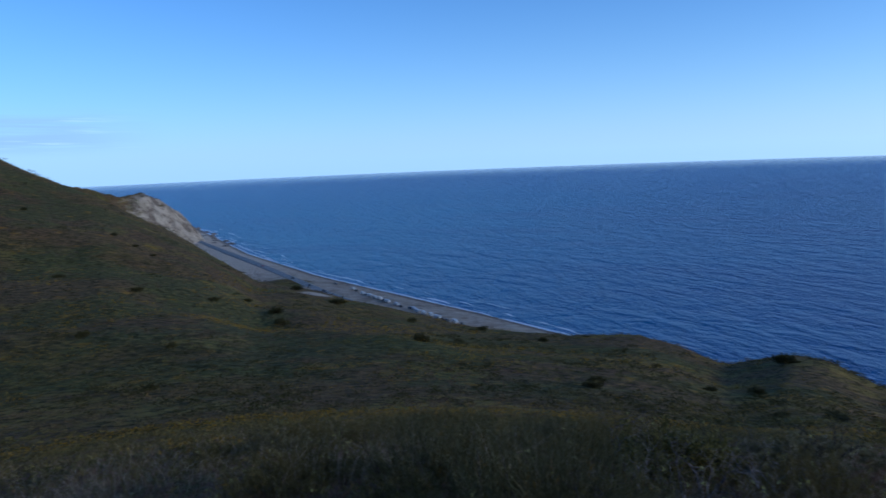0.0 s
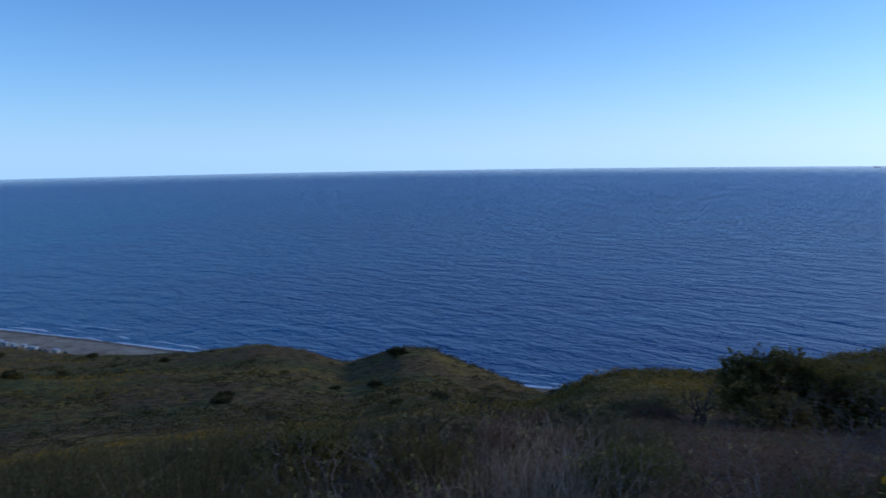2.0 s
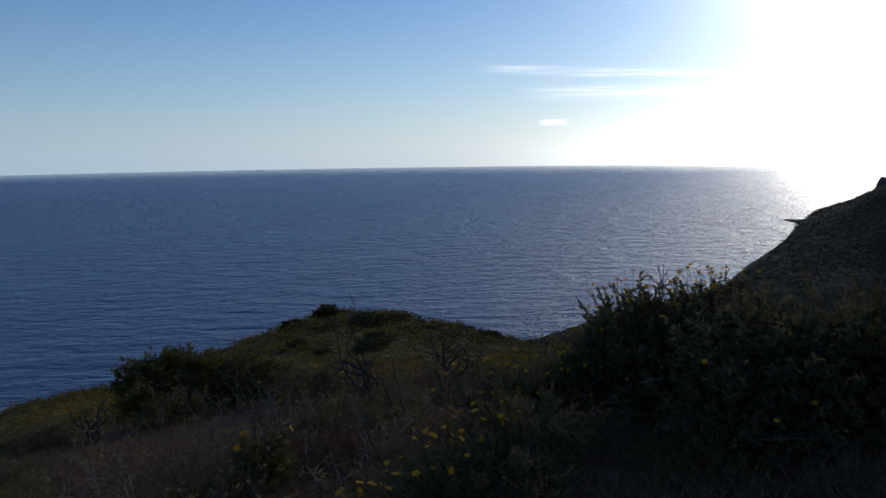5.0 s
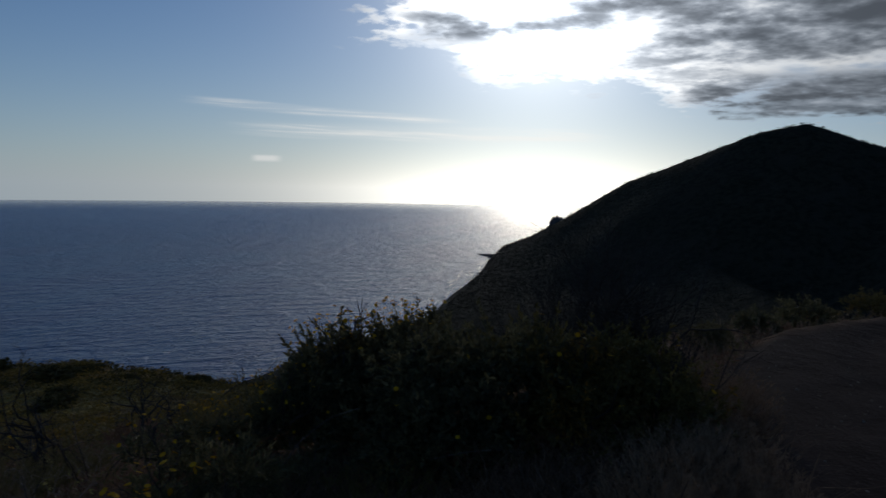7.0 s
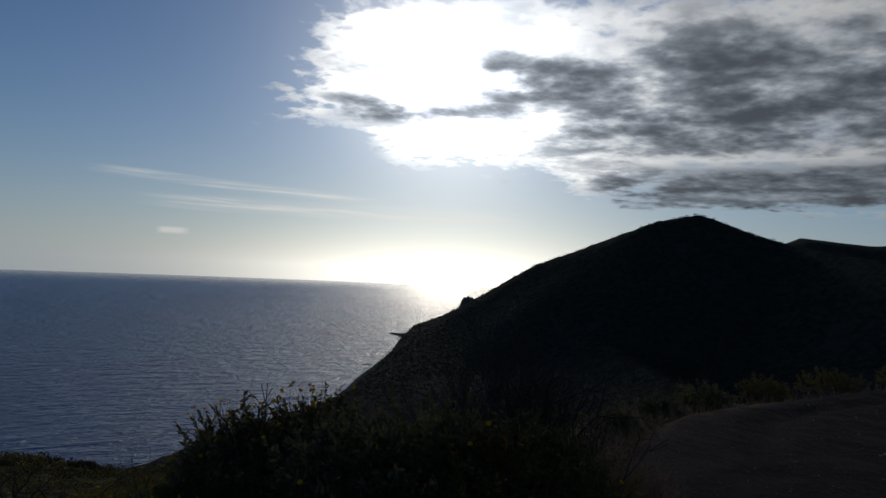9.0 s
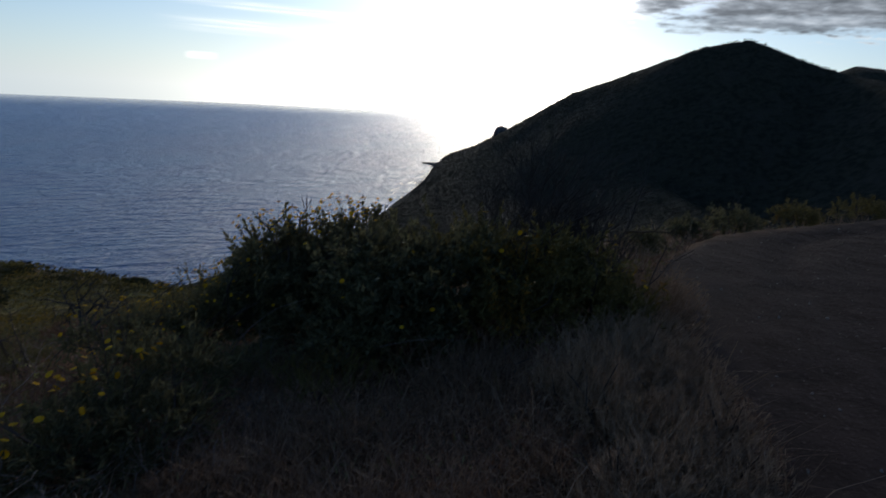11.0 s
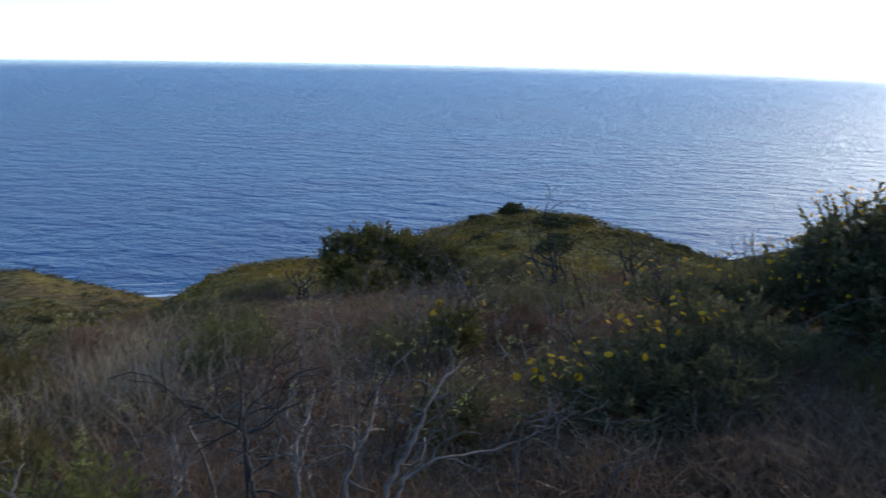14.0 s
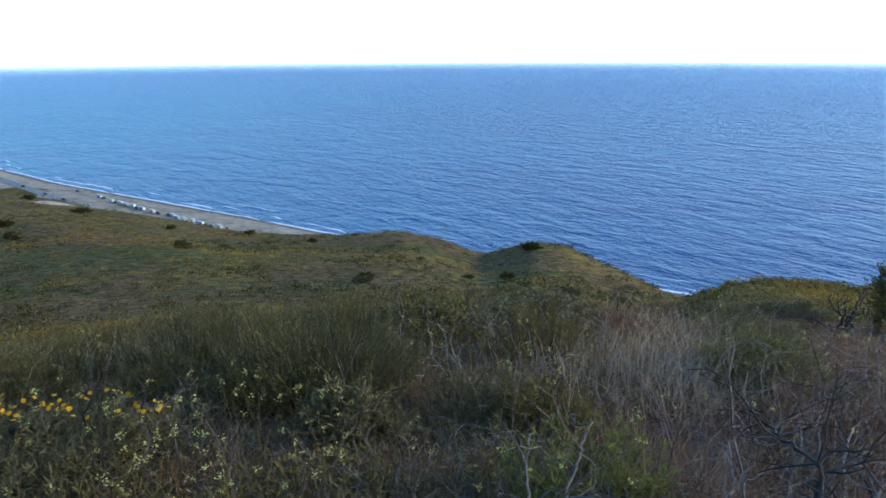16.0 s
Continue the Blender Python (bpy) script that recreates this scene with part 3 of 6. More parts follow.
    bluff = hz + 4 * np.abs(fractal(x / 14, y / 14, 3, 27.0)) - 1.0 - 1.15 * h * h / (h + 5) + (6.5 - gully) * np.clip(h / 10, 0, 1)
    shore = np.clip(q / 14, 0, 1)
    high = np.maximum.reduce([z, peak, fz - 0.45 * f, bluff])
    rise = foot * (1 + 0.5 * crag)
    high = np.where(wild > 0, 20 * np.logaddexp(high / 20, (rise - 12 * np.clip((q - 5) / 60, 0, 1)) / 20), high)
    z = np.where(q < 0, plain, np.maximum(plain, plain + (high - plain) * shore))
    # the level tread of the trail
    on = np.clip((trail_edge(x) - y) / 0.5 + 0.5, 0, 1) * np.clip((21 - d) / 3, 0, 1) * np.clip((y + 9) / 2, 0, 1)
    tread = EYE_Z - 1.62 + 0.02 * fractal(x / 0.6, y / 0.6, 3, 8.0) - 0.05 * np.exp(-((y - trail_edge(x) + 1.3) / 0.25) ** 2)
    return z + on * (tread - z)


def height(x, y):
    return float(land(np.array([float(x)]), np.array([float(y)]))[0])


def mesh_from(name, verts, faces, material, smooth=True):
    me = bpy.data.meshes.new(name)
    verts = np.asarray(verts, np.float32).reshape(-1, 3)
    faces = np.asarray(faces, np.int32)
    per = faces.shape[1]
    me.vertices.add(len(verts))
    me.vertices.foreach_set("co", verts.ravel())
    me.loops.add(faces.size)
    me.loops.foreach_set("vertex_index", faces.ravel())
    me.polygons.add(len(faces))
    me.polygons.foreach_set("loop_start", np.arange(len(faces), dtype=np.int32) * per)
    me.polygons.foreach_set("use_smooth", np.full(len(faces), smooth))
    me.materials.append(material)
    me.update(calc_edges=True)
    me.validate()
    return me


def build_ground():
    turns = np.radians(np.concatenate([np.arange(-132, -96, 0.4), np.arange(-96, 41, 0.3), np.arange(41, 50, 0.1), np.arange(50, 66, 0.3), np.arange(66, 228, 2.7)]))
    steps = np.concatenate([np.linspace(0.0, 0.9, 4)[1:], np.geomspace(1.0, 480, 240), np.geomspace(490, 890, 50), np.linspace(900, 1160, 80), np.geomspace(1170, 1400, 16), np.geomspace(1450, 2900, 20)])
    a, r = np.meshgrid(turns, steps)
    x, y = -np.sin(a) * r, np.cos(a) * r
    z = land(x, y)
    n, m = len(turns), len(steps)
    verts = np.concatenate([np.stack([x, y, z], -1).reshape(-1, 3), [[0, 0, height(0, 0)]]])
    i, j = np.meshgrid(np.arange(m - 1), np.arange(n), indexing="ij")
    k = (j + 1) % n
    faces = np.stack([i * n + j, i * n + k, (i + 1) * n + k, (i + 1) * n + j], -1).reshape(-1, 4)
    me = mesh_from("ground", verts, faces[:, ::-1], GROUND)
    bm = bmesh.new()
    bm.from_mesh(me)
    bm.verts.ensure_lookup_table()
    centre = bm.verts[m * n]
    for c in range(n):
        bm.faces.new((centre, bm.verts[(c + 1) % n], bm.verts[c])).smooth = True
    bmesh.ops.recalc_face_normals(bm, faces=bm.faces[:])
    bm.to_mesh(me)
    bm.free()
    return tagged(new("ground", me), "scrub-covered coastal hillside falling to the sea", "hillside", kind="structure")


def build_sea():
    rings = np.concatenate([[20.0], np.geomspace(60, 4985, 60)])
    turns = np.linspace(0, 2 * np.pi, 240, endpoint=False)
    a, r = np.meshgrid(turns, rings)
    verts = np.stack([np.cos(a) * r, np.sin(a) * r, 0 * r], -1).reshape(-1, 3)
    i, j = np.meshgrid(np.arange(len(rings) - 1), np.arange(240), indexing="ij")
    k = (j + 1) % 240
    faces = np.stack([i * 240 + j, (i + 1) * 240 + j, (i + 1) * 240 + k, i * 240 + k], -1).reshape(-1, 4)
    return tagged(new("sea", mesh_from("sea", verts, faces, SEA)), "deep blue open ocean with wind-blown ripples", "sea", kind="structure")


build_ground()
build_sea()

# ---- plants ----


def part(name, me, parent, label="", kind=""):
    ob = new(name, me)
    ob.parent = parent
    if label:
        tagged(ob, label, kind=kind)
    return ob


def thing(name, place, label, category, group="", kind=""):
    ob = new(name)
    ob.empty_display_size = 0.1
    ob.location = place
    return tagged(ob, label, category, group, kind)


def unit(v):
    return v / np.maximum(np.linalg.norm(v, axis=-1, keepdims=True), 1e-9)


def leaf_arrays(at, way, length, width, rng):
    """Folded pointed leaves: two triangles each."""
    n = len(at)
    way = unit(way)
    side = unit(np.cross(way, rng.normal(size=(n, 3))))
    up = np.cross(side, way)
    length, width = np.broadcast_to(length, n)[:, None], np.broadcast_to(width, n)[:, None]
    mid = at + way * length * 0.45
    verts = np.stack([at, mid + side * width * 0.5 + up * width * 0.18, at + way * length - up * length * 0.06, mid - side * width * 0.5 + up * width * 0.18], 1)
    i = np.arange(n)[:, None] * 4
    return verts.reshape(-1, 3), np.concatenate([i + [0, 1, 2], i + [0, 2, 3]], 1).reshape(-1, 3)


def blade_arrays(at, lean, tall, width, rng):
    """Bent grass blades: three triangles each."""
    n = len(at)
    face = rng.uniform(0, 2 * np.pi, n)
    side = np.stack([np.cos(face), np.sin(face), 0 * face], -1) * width[:, None] * 0.5
    up = np.array([0, 0, 1.0])
    mid = at + up * tall[:, None] * 0.55 + lean * tall[:, None] * 0.28
    tip = at + up * tall[:, None] * 0.93 + lean * tall[:, None] * 0.85
    verts = np.stack([at - side, at + side, mid + side * 0.7, mid - side * 0.7, tip], 1).reshape(-1, 3)
    i = np.arange(n)[:, None] * 5
    return verts, np.concatenate([i + [0, 1, 2], i + [0, 2, 3], i + [3, 2, 4]], 1).reshape(-1, 3)


def tube_arrays(segments, sides=5):
    """Tapered sticks from rows of start, end, start radius, end radius."""
    a, b = np.array([s[0] for s in segments]), np.array([s[1] for s in segments])
    ra, rb = np.array([s[2] for s in segments]), np.array([s[3] for s in segments])
    way = unit(b - a)
    u = unit(np.cross(way, np.where(np.abs(way[:, 2:3]) > 0.9, [[1.0, 0, 0]], [[0, 0, 1.0]])))
    v = np.cross(way, u)
    t = np.linspace(0, 2 * np.pi, sides, endpoint=False)
    ring = u[:, None] * np.cos(t)[None, :, None] + v[:, None] * np.sin(t)[None, :, None]
    verts = np.concatenate([a[:, None] + ring * ra[:, None, None], b[:, None] + ring * rb[:, None, None]], 1).reshape(-1, 3)
    k = np.arange(sides)
    quad = np.stack([k, (k + 1) % sides, (k + 1) % sides + sides, k, (k + 1) % sides + sides, k + sides], -1).reshape(-1, 3)
    return verts, (np.arange(len(a))[:, None, None] * 2 * sides + quad).reshape(-1, 3)


def rod_arrays(points, radii, sides=6):
    """One joined crooked stick through the given places."""
    p = np.asarray(points, float)
    way = unit(np.gradient(p, axis=0))
    u = unit(np.cross(way, [0.31, 0.52, 0.79]))
    v = np.cross(way, u)
    t = np.linspace(0, 2 * np.pi, sides, endpoint=False)
    ring = u[:, None] * np.cos(t)[None, :, None] + v[:, None] * np.sin(t)[None, :, None]
    verts = (p[:, None] + ring * np.asarray(radii)[:, None, None]).reshape(-1, 3)
    i, k = np.meshgrid(np.arange(len(p) - 1), np.arange(sides), indexing="ij")
    a, b = i * sides + k, i * sides + (k + 1) % sides
    faces = np.concatenate([np.stack([a, b, b + sides], -1).reshape(-1, 3), np.stack([a, b + sides, a + sides], -1).reshape(-1, 3)])
    return verts, faces


def grow(rng, start, way, length, radius, depth, bend=0.35, forks=(2, 3), spread=0.7, pieces=4, lift=0.05, shrink=0.66):
    """Crooked branching sticks. Gives the segments and the tips."""
    out, tips = [], []
    p, d, r = np.array(start, float), unit(np.array(way, float)), radius
    for k in range(pieces):
        d = unit(d + rng.normal(size=3) * bend * 0.5 + [0, 0, lift])
        q = p + d * length / pieces
        r2 = radius * (1 - 0.45 * (k + 1) / pieces)
        out.append((p, q, r, r2))
        p, r = q, r2
        if depth > 0 and k >= 1 and rng.random() < 0.35:
            s, t = grow(rng, p, d + rng.normal(size=3) * spread, length * shrink * 0.8, r * 0.7, depth - 1, bend, forks, spread, max(2, pieces - 1), lift, shrink)
            out, tips = out + s, tips + t
    if depth > 0:
        for _ in range(rng.integers(forks[0], forks[1] + 1)):
            s, t = grow(rng, p, d + rng.normal(size=3) * spread, length * shrink, r * 0.85, depth - 1, bend, forks, spread, max(2, pieces - 1), lift, shrink)
            out, tips = out + s, tips + t
    else:
        tips.append((p, d))
    return out, tips


def clump_arrays(rng, lumps, count, size, jitter=0.5, hollow=0.55):
    """Leaves in the outer shell of a few lumps (x, y, z, rx, ry, rz), pointing outwards and up."""
    lumps = np.array(lumps, float)
    share = lumps[:, 3] * lumps[:, 4] + lumps[:, 3] * lumps[:, 5]
    tufts = max(count // 16, 1)
    pick = rng.choice(len(lumps), tufts, p=share / share.sum())
    d = unit(rng.normal(size=(tufts, 3)))
    d[:, 2] = np.where(d[:, 2] < -0.35, -d[:, 2], d[:, 2])
    # uneven outline: tufts stand out, gaps sink in
    bump = 1 + 0.22 * np.sin(d[:, 0] * 7 + pick * 2.1) * np.sin(d[:, 1] * 8 - pick) + 0.14 * np.sin(d[:, 2] * 11 + d[:, 0] * 9 + pick)
    reach = (hollow + (1 - hollow) * rng.random(tufts) ** 0.5) * bump * rng.uniform(0.86, 1.10, tufts)
    heart = lumps[pick, :3] + d * lumps[pick, 3:] * reach[:, None]
    lean = unit(d + rng.normal(size=(tufts, 3)) * 0.35 + [0, 0, 0.45])
    # each tuft is a short leafy shoot
    along = rng.uniform(-1.4, 0.5, (tufts, 16, 1)) * size
    at = (heart[:, None] + lean[:, None] * along + rng.normal(size=(tufts, 16, 3)) * size * 0.30).reshape(-1, 3)
    way = np.repeat(lean, 16, 0) * 0.75 + rng.normal(size=(tufts * 16, 3)) * (jitter + 0.1)
    scale = size * rng.uniform(0.6, 1.25, tufts * 16)
    return at, way, scale


def flower_mesh(name, petals=9, size=0.028, petal_mat=None):
    bm = bmesh.new()
    for k in range(petals):
        a = 2 * math.pi * k / petals
        c, s = math.cos(a), math.sin(a)
        w = 0.30 * size
        rows = ((0.25, 0.3, 0.0), (0.7, 1.0, 0.06), (1.0, 0.35, -0.02))
        vs = [[bm.verts.new(((c * r - s * e * w / size * b) * size, (s * r + c * e * w / size * b) * size, h * size)) for e in (-1, 1)] for r, b, h in rows]
        for p, q in zip(vs[:-1], vs[1:]):
            bm.faces.new((p[0], p[1], q[1], q[0]))
    disc = bmesh.ops.create_uvsphere(bm, u_segments=8, v_segments=4, radius=size * 0.30)["verts"]
    for v in disc:
        v.co.z = v.co.z * 0.55 + 0.05 * size
        for f in v.link_faces:
            f.material_index = 1
    me = bpy.data.meshes.new(name)
    bm.to_mesh(me)
    bm.free()
    me.materials.append(petal_mat or PETAL)
    me.materials.append(DISC)
    return me


FLOWER = flower_mesh("flower")


def turned(way, spin):
    """A pose that points z along way."""
    return Vector(way).to_track_quat("Z", "Y").to_matrix().to_4x4() @ Matrix.Rotation(spin, 4, "Z")


def shrub(name, place, lumps, count, leaf, material, label, wood=DARK_WOOD, stems=6, flowers=0, stalk=0.16, group="", seed=1, wide=0.42, bloom_side=None, size=1.0, bloom_on=None, shoots=0, shoot=0.25):
    """A leafy shrub: stems, foliage, and flower heads on stalks."""
    rng = np.random.default_rng(seed)
    x, y = place
    top = thing(name, (x, y, height(x, y)), label, "shrub", group)
    lumps = np.array(lumps, float)
    tall = (lumps[:, 2] + lumps[:, 5]).max()
    for k in range(stems):
        goal = lumps[k % len(lumps)]
        way = np.array([goal[0], goal[1], goal[2] + 0.15]) + rng.normal(size=3) * 0.12
        s, _ = grow(rng, (rng.normal() * 0.05, rng.normal() * 0.05, -0.04), way, np.linalg.norm(way) * 0.75, 0.016 * tall + 0.004, 2, 0.3, (2, 3), 0.6, 4, 0.06, 0.55)
        part("stem", mesh_from("stem", *tube_arrays(s, 4), wood), top, "dark woody stem")
    at, way, scale = clump_arrays(rng, lumps, count, leaf)
    if shoots:
        # leafy shoots stand out of the outline
        pick = rng.choice(len(lumps), shoots)
        d = unit(rng.normal(size=(shoots, 3)) + [0, 0, 0.5])
        foot = lumps[pick, :3] + d * lumps[pick, 3:] * 0.85
        run = unit(d + [0, 0, 0.9] + rng.normal(size=(shoots, 3)) * 0.3) * (shoot * rng.uniform(0.5, 1.4, shoots))[:, None]
        u = rng.uniform(0.1, 1.0, (shoots, 22, 1))
        at = np.concatenate([at, (foot[:, None] + run[:, None] * u).reshape(-1, 3)])
        way = np.concatenate([way, np.repeat(unit(run), 22, 0) * 0.8 + rng.normal(size=(shoots * 22, 3)) * 0.5])
        scale = np.concatenate([scale, leaf * rng.uniform(0.5, 1.0, shoots * 22)])
        stem_v, stem_f = tube_arrays([(p, p + q, 0.004, 0.0015) for p, q in zip(foot, run)], 3)
    leaf_v, leaf_f = leaf_arrays(at, way, scale, scale * wide, rng)
    if shoots:
        leaf_v, leaf_f = np.concatenate([leaf_v, stem_v]), np.concatenate([leaf_f, stem_f + len(leaf_v)])
    part("foliage", mesh_from("foliage", leaf_v, leaf_f, material, False), top)
    if flowers:
        pick = rng.choice(bloom_on or range(len(lumps)), flowers)
        d = unit(rng.normal(size=(flowers, 3)) * [0.8, 0.8, 0.5] + [0, 0, 0.75])
        if bloom_side is not None:
            d = unit(d + np.array(bloom_side))
        root = lumps[pick, :3] + d * lumps[pick, 3:] * 0.9
        out = unit(d + [0, 0, 0.7] + rng.normal(size=(flowers, 3)) * 0.25)
        tip = root + out * (stalk * rng.uniform(0.5, 1.5, flowers))[:, None]
        middle = (root + tip) / 2 + rng.normal(size=(flowers, 3)) * 0.012
        for k in range(flowers):
            head = part("flower", FLOWER, top, "yellow daisy-like flower head")
            face = unit(out[k] + rng.normal(size=3) * 0.5 + [0, 0, 0.2])
            seat = Matrix.Translation(tip[k]) @ turned(face, rng.uniform(0, 6)) @ Matrix.Diagonal((*[size * rng.uniform(0.75, 1.15)] * 3, 1))
            head.matrix_basis = seat
            inner = seat.inverted()
            bent = [np.array(inner @ Vector(p)) for p in (root[k], middle[k], tip[k])]
            part("stalk", mesh_from("stalk", *tube_arrays([(bent[0], bent[1], 0.0022, 0.0020), (bent[1], bent[2], 0.0020, 0.0016)], 4), ENCELIA), head, "thin green stalk")
    return top


def dead_shrub(place, tall, spread, label, seed, stems=6, wood=None, depth=3, thick=0.0135, lean=(0, 0), name="dead_shrub", group="dead shrubs", bend=0.62):
    """Bare crooked branches."""
    rng = np.random.default_rng(seed)
    x, y = place
    top = thing(name, (x, y, height(x, y)), label, "dead shrub", group)
    for k in range(stems):
        a = 2 * math.pi * (k + rng.random() * 0.6) / stems
        way = (math.cos(a) * spread + lean[0], math.sin(a) * spread + lean[1], 1.0)
        segs, _ = grow(rng, (math.cos(a) * 0.05, math.sin(a) * 0.05, -0.04), way, tall * rng.uniform(0.45, 0.9), thick * rng.uniform(0.45, 1.1), depth, bend, (2, 3), 1.3 * bend, 4, 0.04, 0.56)
        part("branch", mesh_from("branch", *tube_arrays(segs, 4), wood or DEAD_WOOD), top)
    return top


def broom(name, place, radius, tall, shoots, leaves, leaf, material, label, seed, wide=0.14, group=""):
    """A bush of many upright shoots with small leaves all along them."""
    rng = np.random.default_rng(seed)
    x, y = place
    top = thing(name, (x, y, height(x, y)), label, "shrub", group)
    r, a = radius * np.sqrt(rng.random(shoots)), rng.uniform(0, 2 * np.pi, shoots)
    foot = np.stack([np.cos(a) * r * 0.55, np.sin(a) * r * 0.55, np.full(shoots, -0.02)], -1)
    foot[:, 2] += land(x + foot[:, 0], y + foot[:, 1]) - height(x, y)
    long = tall * rng.uniform(0.55, 1.1, shoots) * (1.05 - 0.35 * (r / radius) ** 2)
    way = np.stack([np.cos(a) * r / radius * 0.55, np.sin(a) * r / radius * 0.55, np.ones(shoots)], -1) + rng.normal(size=(shoots, 3)) * [0.16, 0.16, 0.05]
    way = unit(way) * long[:, None]
    bow = rng.normal(size=(shoots, 3)) * [0.05, 0.05, 0.0]
    mid, tip = foot + way * 0.55 + bow, foot + way
    rows = [(p, q, 0.0035, 0.0025) for p, q in zip(foot, mid)] + [(p, q, 0.0025, 0.001) for p, q in zip(mid, tip)]
    for k in range(4):
        part("stem", mesh_from("stem", *tube_arrays([(foot[k], mid[k], 0.007, 0.005), (mid[k], tip[k], 0.005, 0.002)], 5), DARK_WOOD), top, "dark woody stem")
    u = rng.uniform(0.18, 1.0, (shoots, leaves, 1)) ** 0.8
    at = (foot[:, None] + way[:, None] * u + bow[:, None] * (4 * u * (1 - u))).reshape(-1, 3)
    out = (np.repeat(unit(way), leaves, 0) * 0.9 + rng.normal(size=(shoots * leaves, 3)) * 0.5)
    size = leaf * rng.uniform(0.6, 1.3, shoots * leaves)
    leaf_v, leaf_f = leaf_arrays(at, out, size, size * wide, rng)
    stem_v, stem_f = tube_arrays(rows, 3)
    part("foliage", mesh_from("foliage", np.concatenate([leaf_v, stem_v]), np.concatenate([leaf_f, stem_f + len(leaf_v)]), material, False), top)
    return top


# the tall flowering bush by the trail and the dark thicket beside it
shrub("bush_sunflower", (6.2, 1.35), [(-0.05, 0.34, 0.50, 0.50, 0.52, 0.40), (0.1, -0.25, 0.58, 0.55, 0.55, 0.44), (-0.35, 0.1, 0.34, 0.55, 0.75, 0.40), (-0.45, 0.62, 0.16, 0.45, 0.45, 0.30), (-0.6, -0.2, 0.2, 0.5, 0.6, 0.32)],
      21000, 0.062, ENCELIA, "large green bush with many small yellow daisy flowers", flowers=210, stalk=0.20, seed=11, size=0.68, stems=9, shoots=120, shoot=0.22, bloom_side=(-0.15, 0.5, 0.9), wide=0.46, bloom_on=(0, 0, 1, 1, 3))
shrub("thicket_bush", (5.5, 0.45), [(0, 0.2, 0.46, 0.55, 0.5, 0.42), (0.1, -0.35, 0.46, 0.55, 0.5, 0.42), (-0.4, 0, 0.28, 0.5, 0.55, 0.36), (-0.6, 0.1, 0.12, 0.42, 0.55, 0.26)],
      13000, 0.060, ENCELIA, "dense dark green bush at the edge of the trail", flowers=8, seed=12, stems=8, shoots=80, group="thicket beside the trail", wide=0.46, size=0.8)
shrub("thicket_bush", (5.75, -0.35), [(0, 0.2, 0.40, 0.55, 0.5, 0.40), (0.0, -0.3, 0.34, 0.55, 0.45, 0.38), (-0.4, -0.1, 0.26, 0.45, 0.5, 0.32), (-0.6, 0, 0.12, 0.42, 0.55, 0.24)],
      9500, 0.058, SAGE, "dense dusky bush with a few yellow flowers beside the trail", flowers=8, seed=13, stems=8, shoots=80, shoot=0.24, group="thicket beside the trail", size=0.8)
shrub("thicket_bush", (5.6, -1.0), [(0, 0.1, 0.26, 0.42, 0.36, 0.32), (-0.3, -0.15, 0.18, 0.36, 0.28, 0.24)],
      4200, 0.052, SAGE, "low grey-green bush at the trail's edge", flowers=5, seed=14, stems=6, shoots=50, group="thicket beside the trail", size=0.8)
shrub("bush_sunflower", (3.35, 1.62), [(-0.52, 0.34, 0.10, 0.24, 0.20, 0.18), (-0.12, 0.22, 0.14, 0.30, 0.24, 0.24), (0.35, 0.18, 0.18, 0.32, 0.24, 0.28), (-0.30, 0.02, 0.08, 0.36, 0.30, 0.18), (0.2, -0.15, 0.12, 0.42, 0.34, 0.24), (0.75, 0.0, 0.18, 0.36, 0.34, 0.28)],
      8000, 0.058, ENCELIA, "low green clump topped with bright yellow daisies", flowers=56, stalk=0.11, seed=15, bloom_side=(0, 0.1, 0.7), size=0.80, wide=0.24, bloom_on=(0, 1, 2), shoots=70, shoot=0.14)
shrub("bush_sunflower", (5.1, 2.35), [(0, 0, 0.2, 0.3, 0.4, 0.3), (-0.2, 0.4, 0.16, 0.3, 0.3, 0.26)],
      2200, 0.05, ENCELIA, "sparse flowering clump at the foot of the large bush", flowers=26, stalk=0.12, seed=18, size=0.6, stems=4)
shrub("bush_sunflower", (-2.05, 2.8), [(0, 0, 0.16, 0.36, 0.32, 0.22), (0.32, 0.12, 0.12, 0.30, 0.30, 0.20), (-0.34, -0.05, 0.14, 0.34, 0.34, 0.22), (-0.05, -0.35, 0.08, 0.5, 0.34, 0.18)],
      6000, 0.055, GREY_LEAF, "grey-green clump with small yellow flowers along its top", flowers=64, stalk=0.08, seed=16, size=0.46, bloom_side=(0.1, 0.1, 1.8), wide=0.2, bloom_on=(0, 1, 2))
shrub("bush_sunflower", (5.42, 2.2), [(0, 0, 0.26, 0.30, 0.32, 0.26), (0.15, -0.35, 0.36, 0.34, 0.34, 0.30), (-0.1, 0.3, 0.16, 0.26, 0.28, 0.20)],
      2600, 0.045, GREY_LEAF, "thin straggling clump crowded with small yellow flowers", flowers=80, stalk=0.16, seed=19, size=0.5, stems=6, shoots=60, shoot=0.22, wide=0.2)
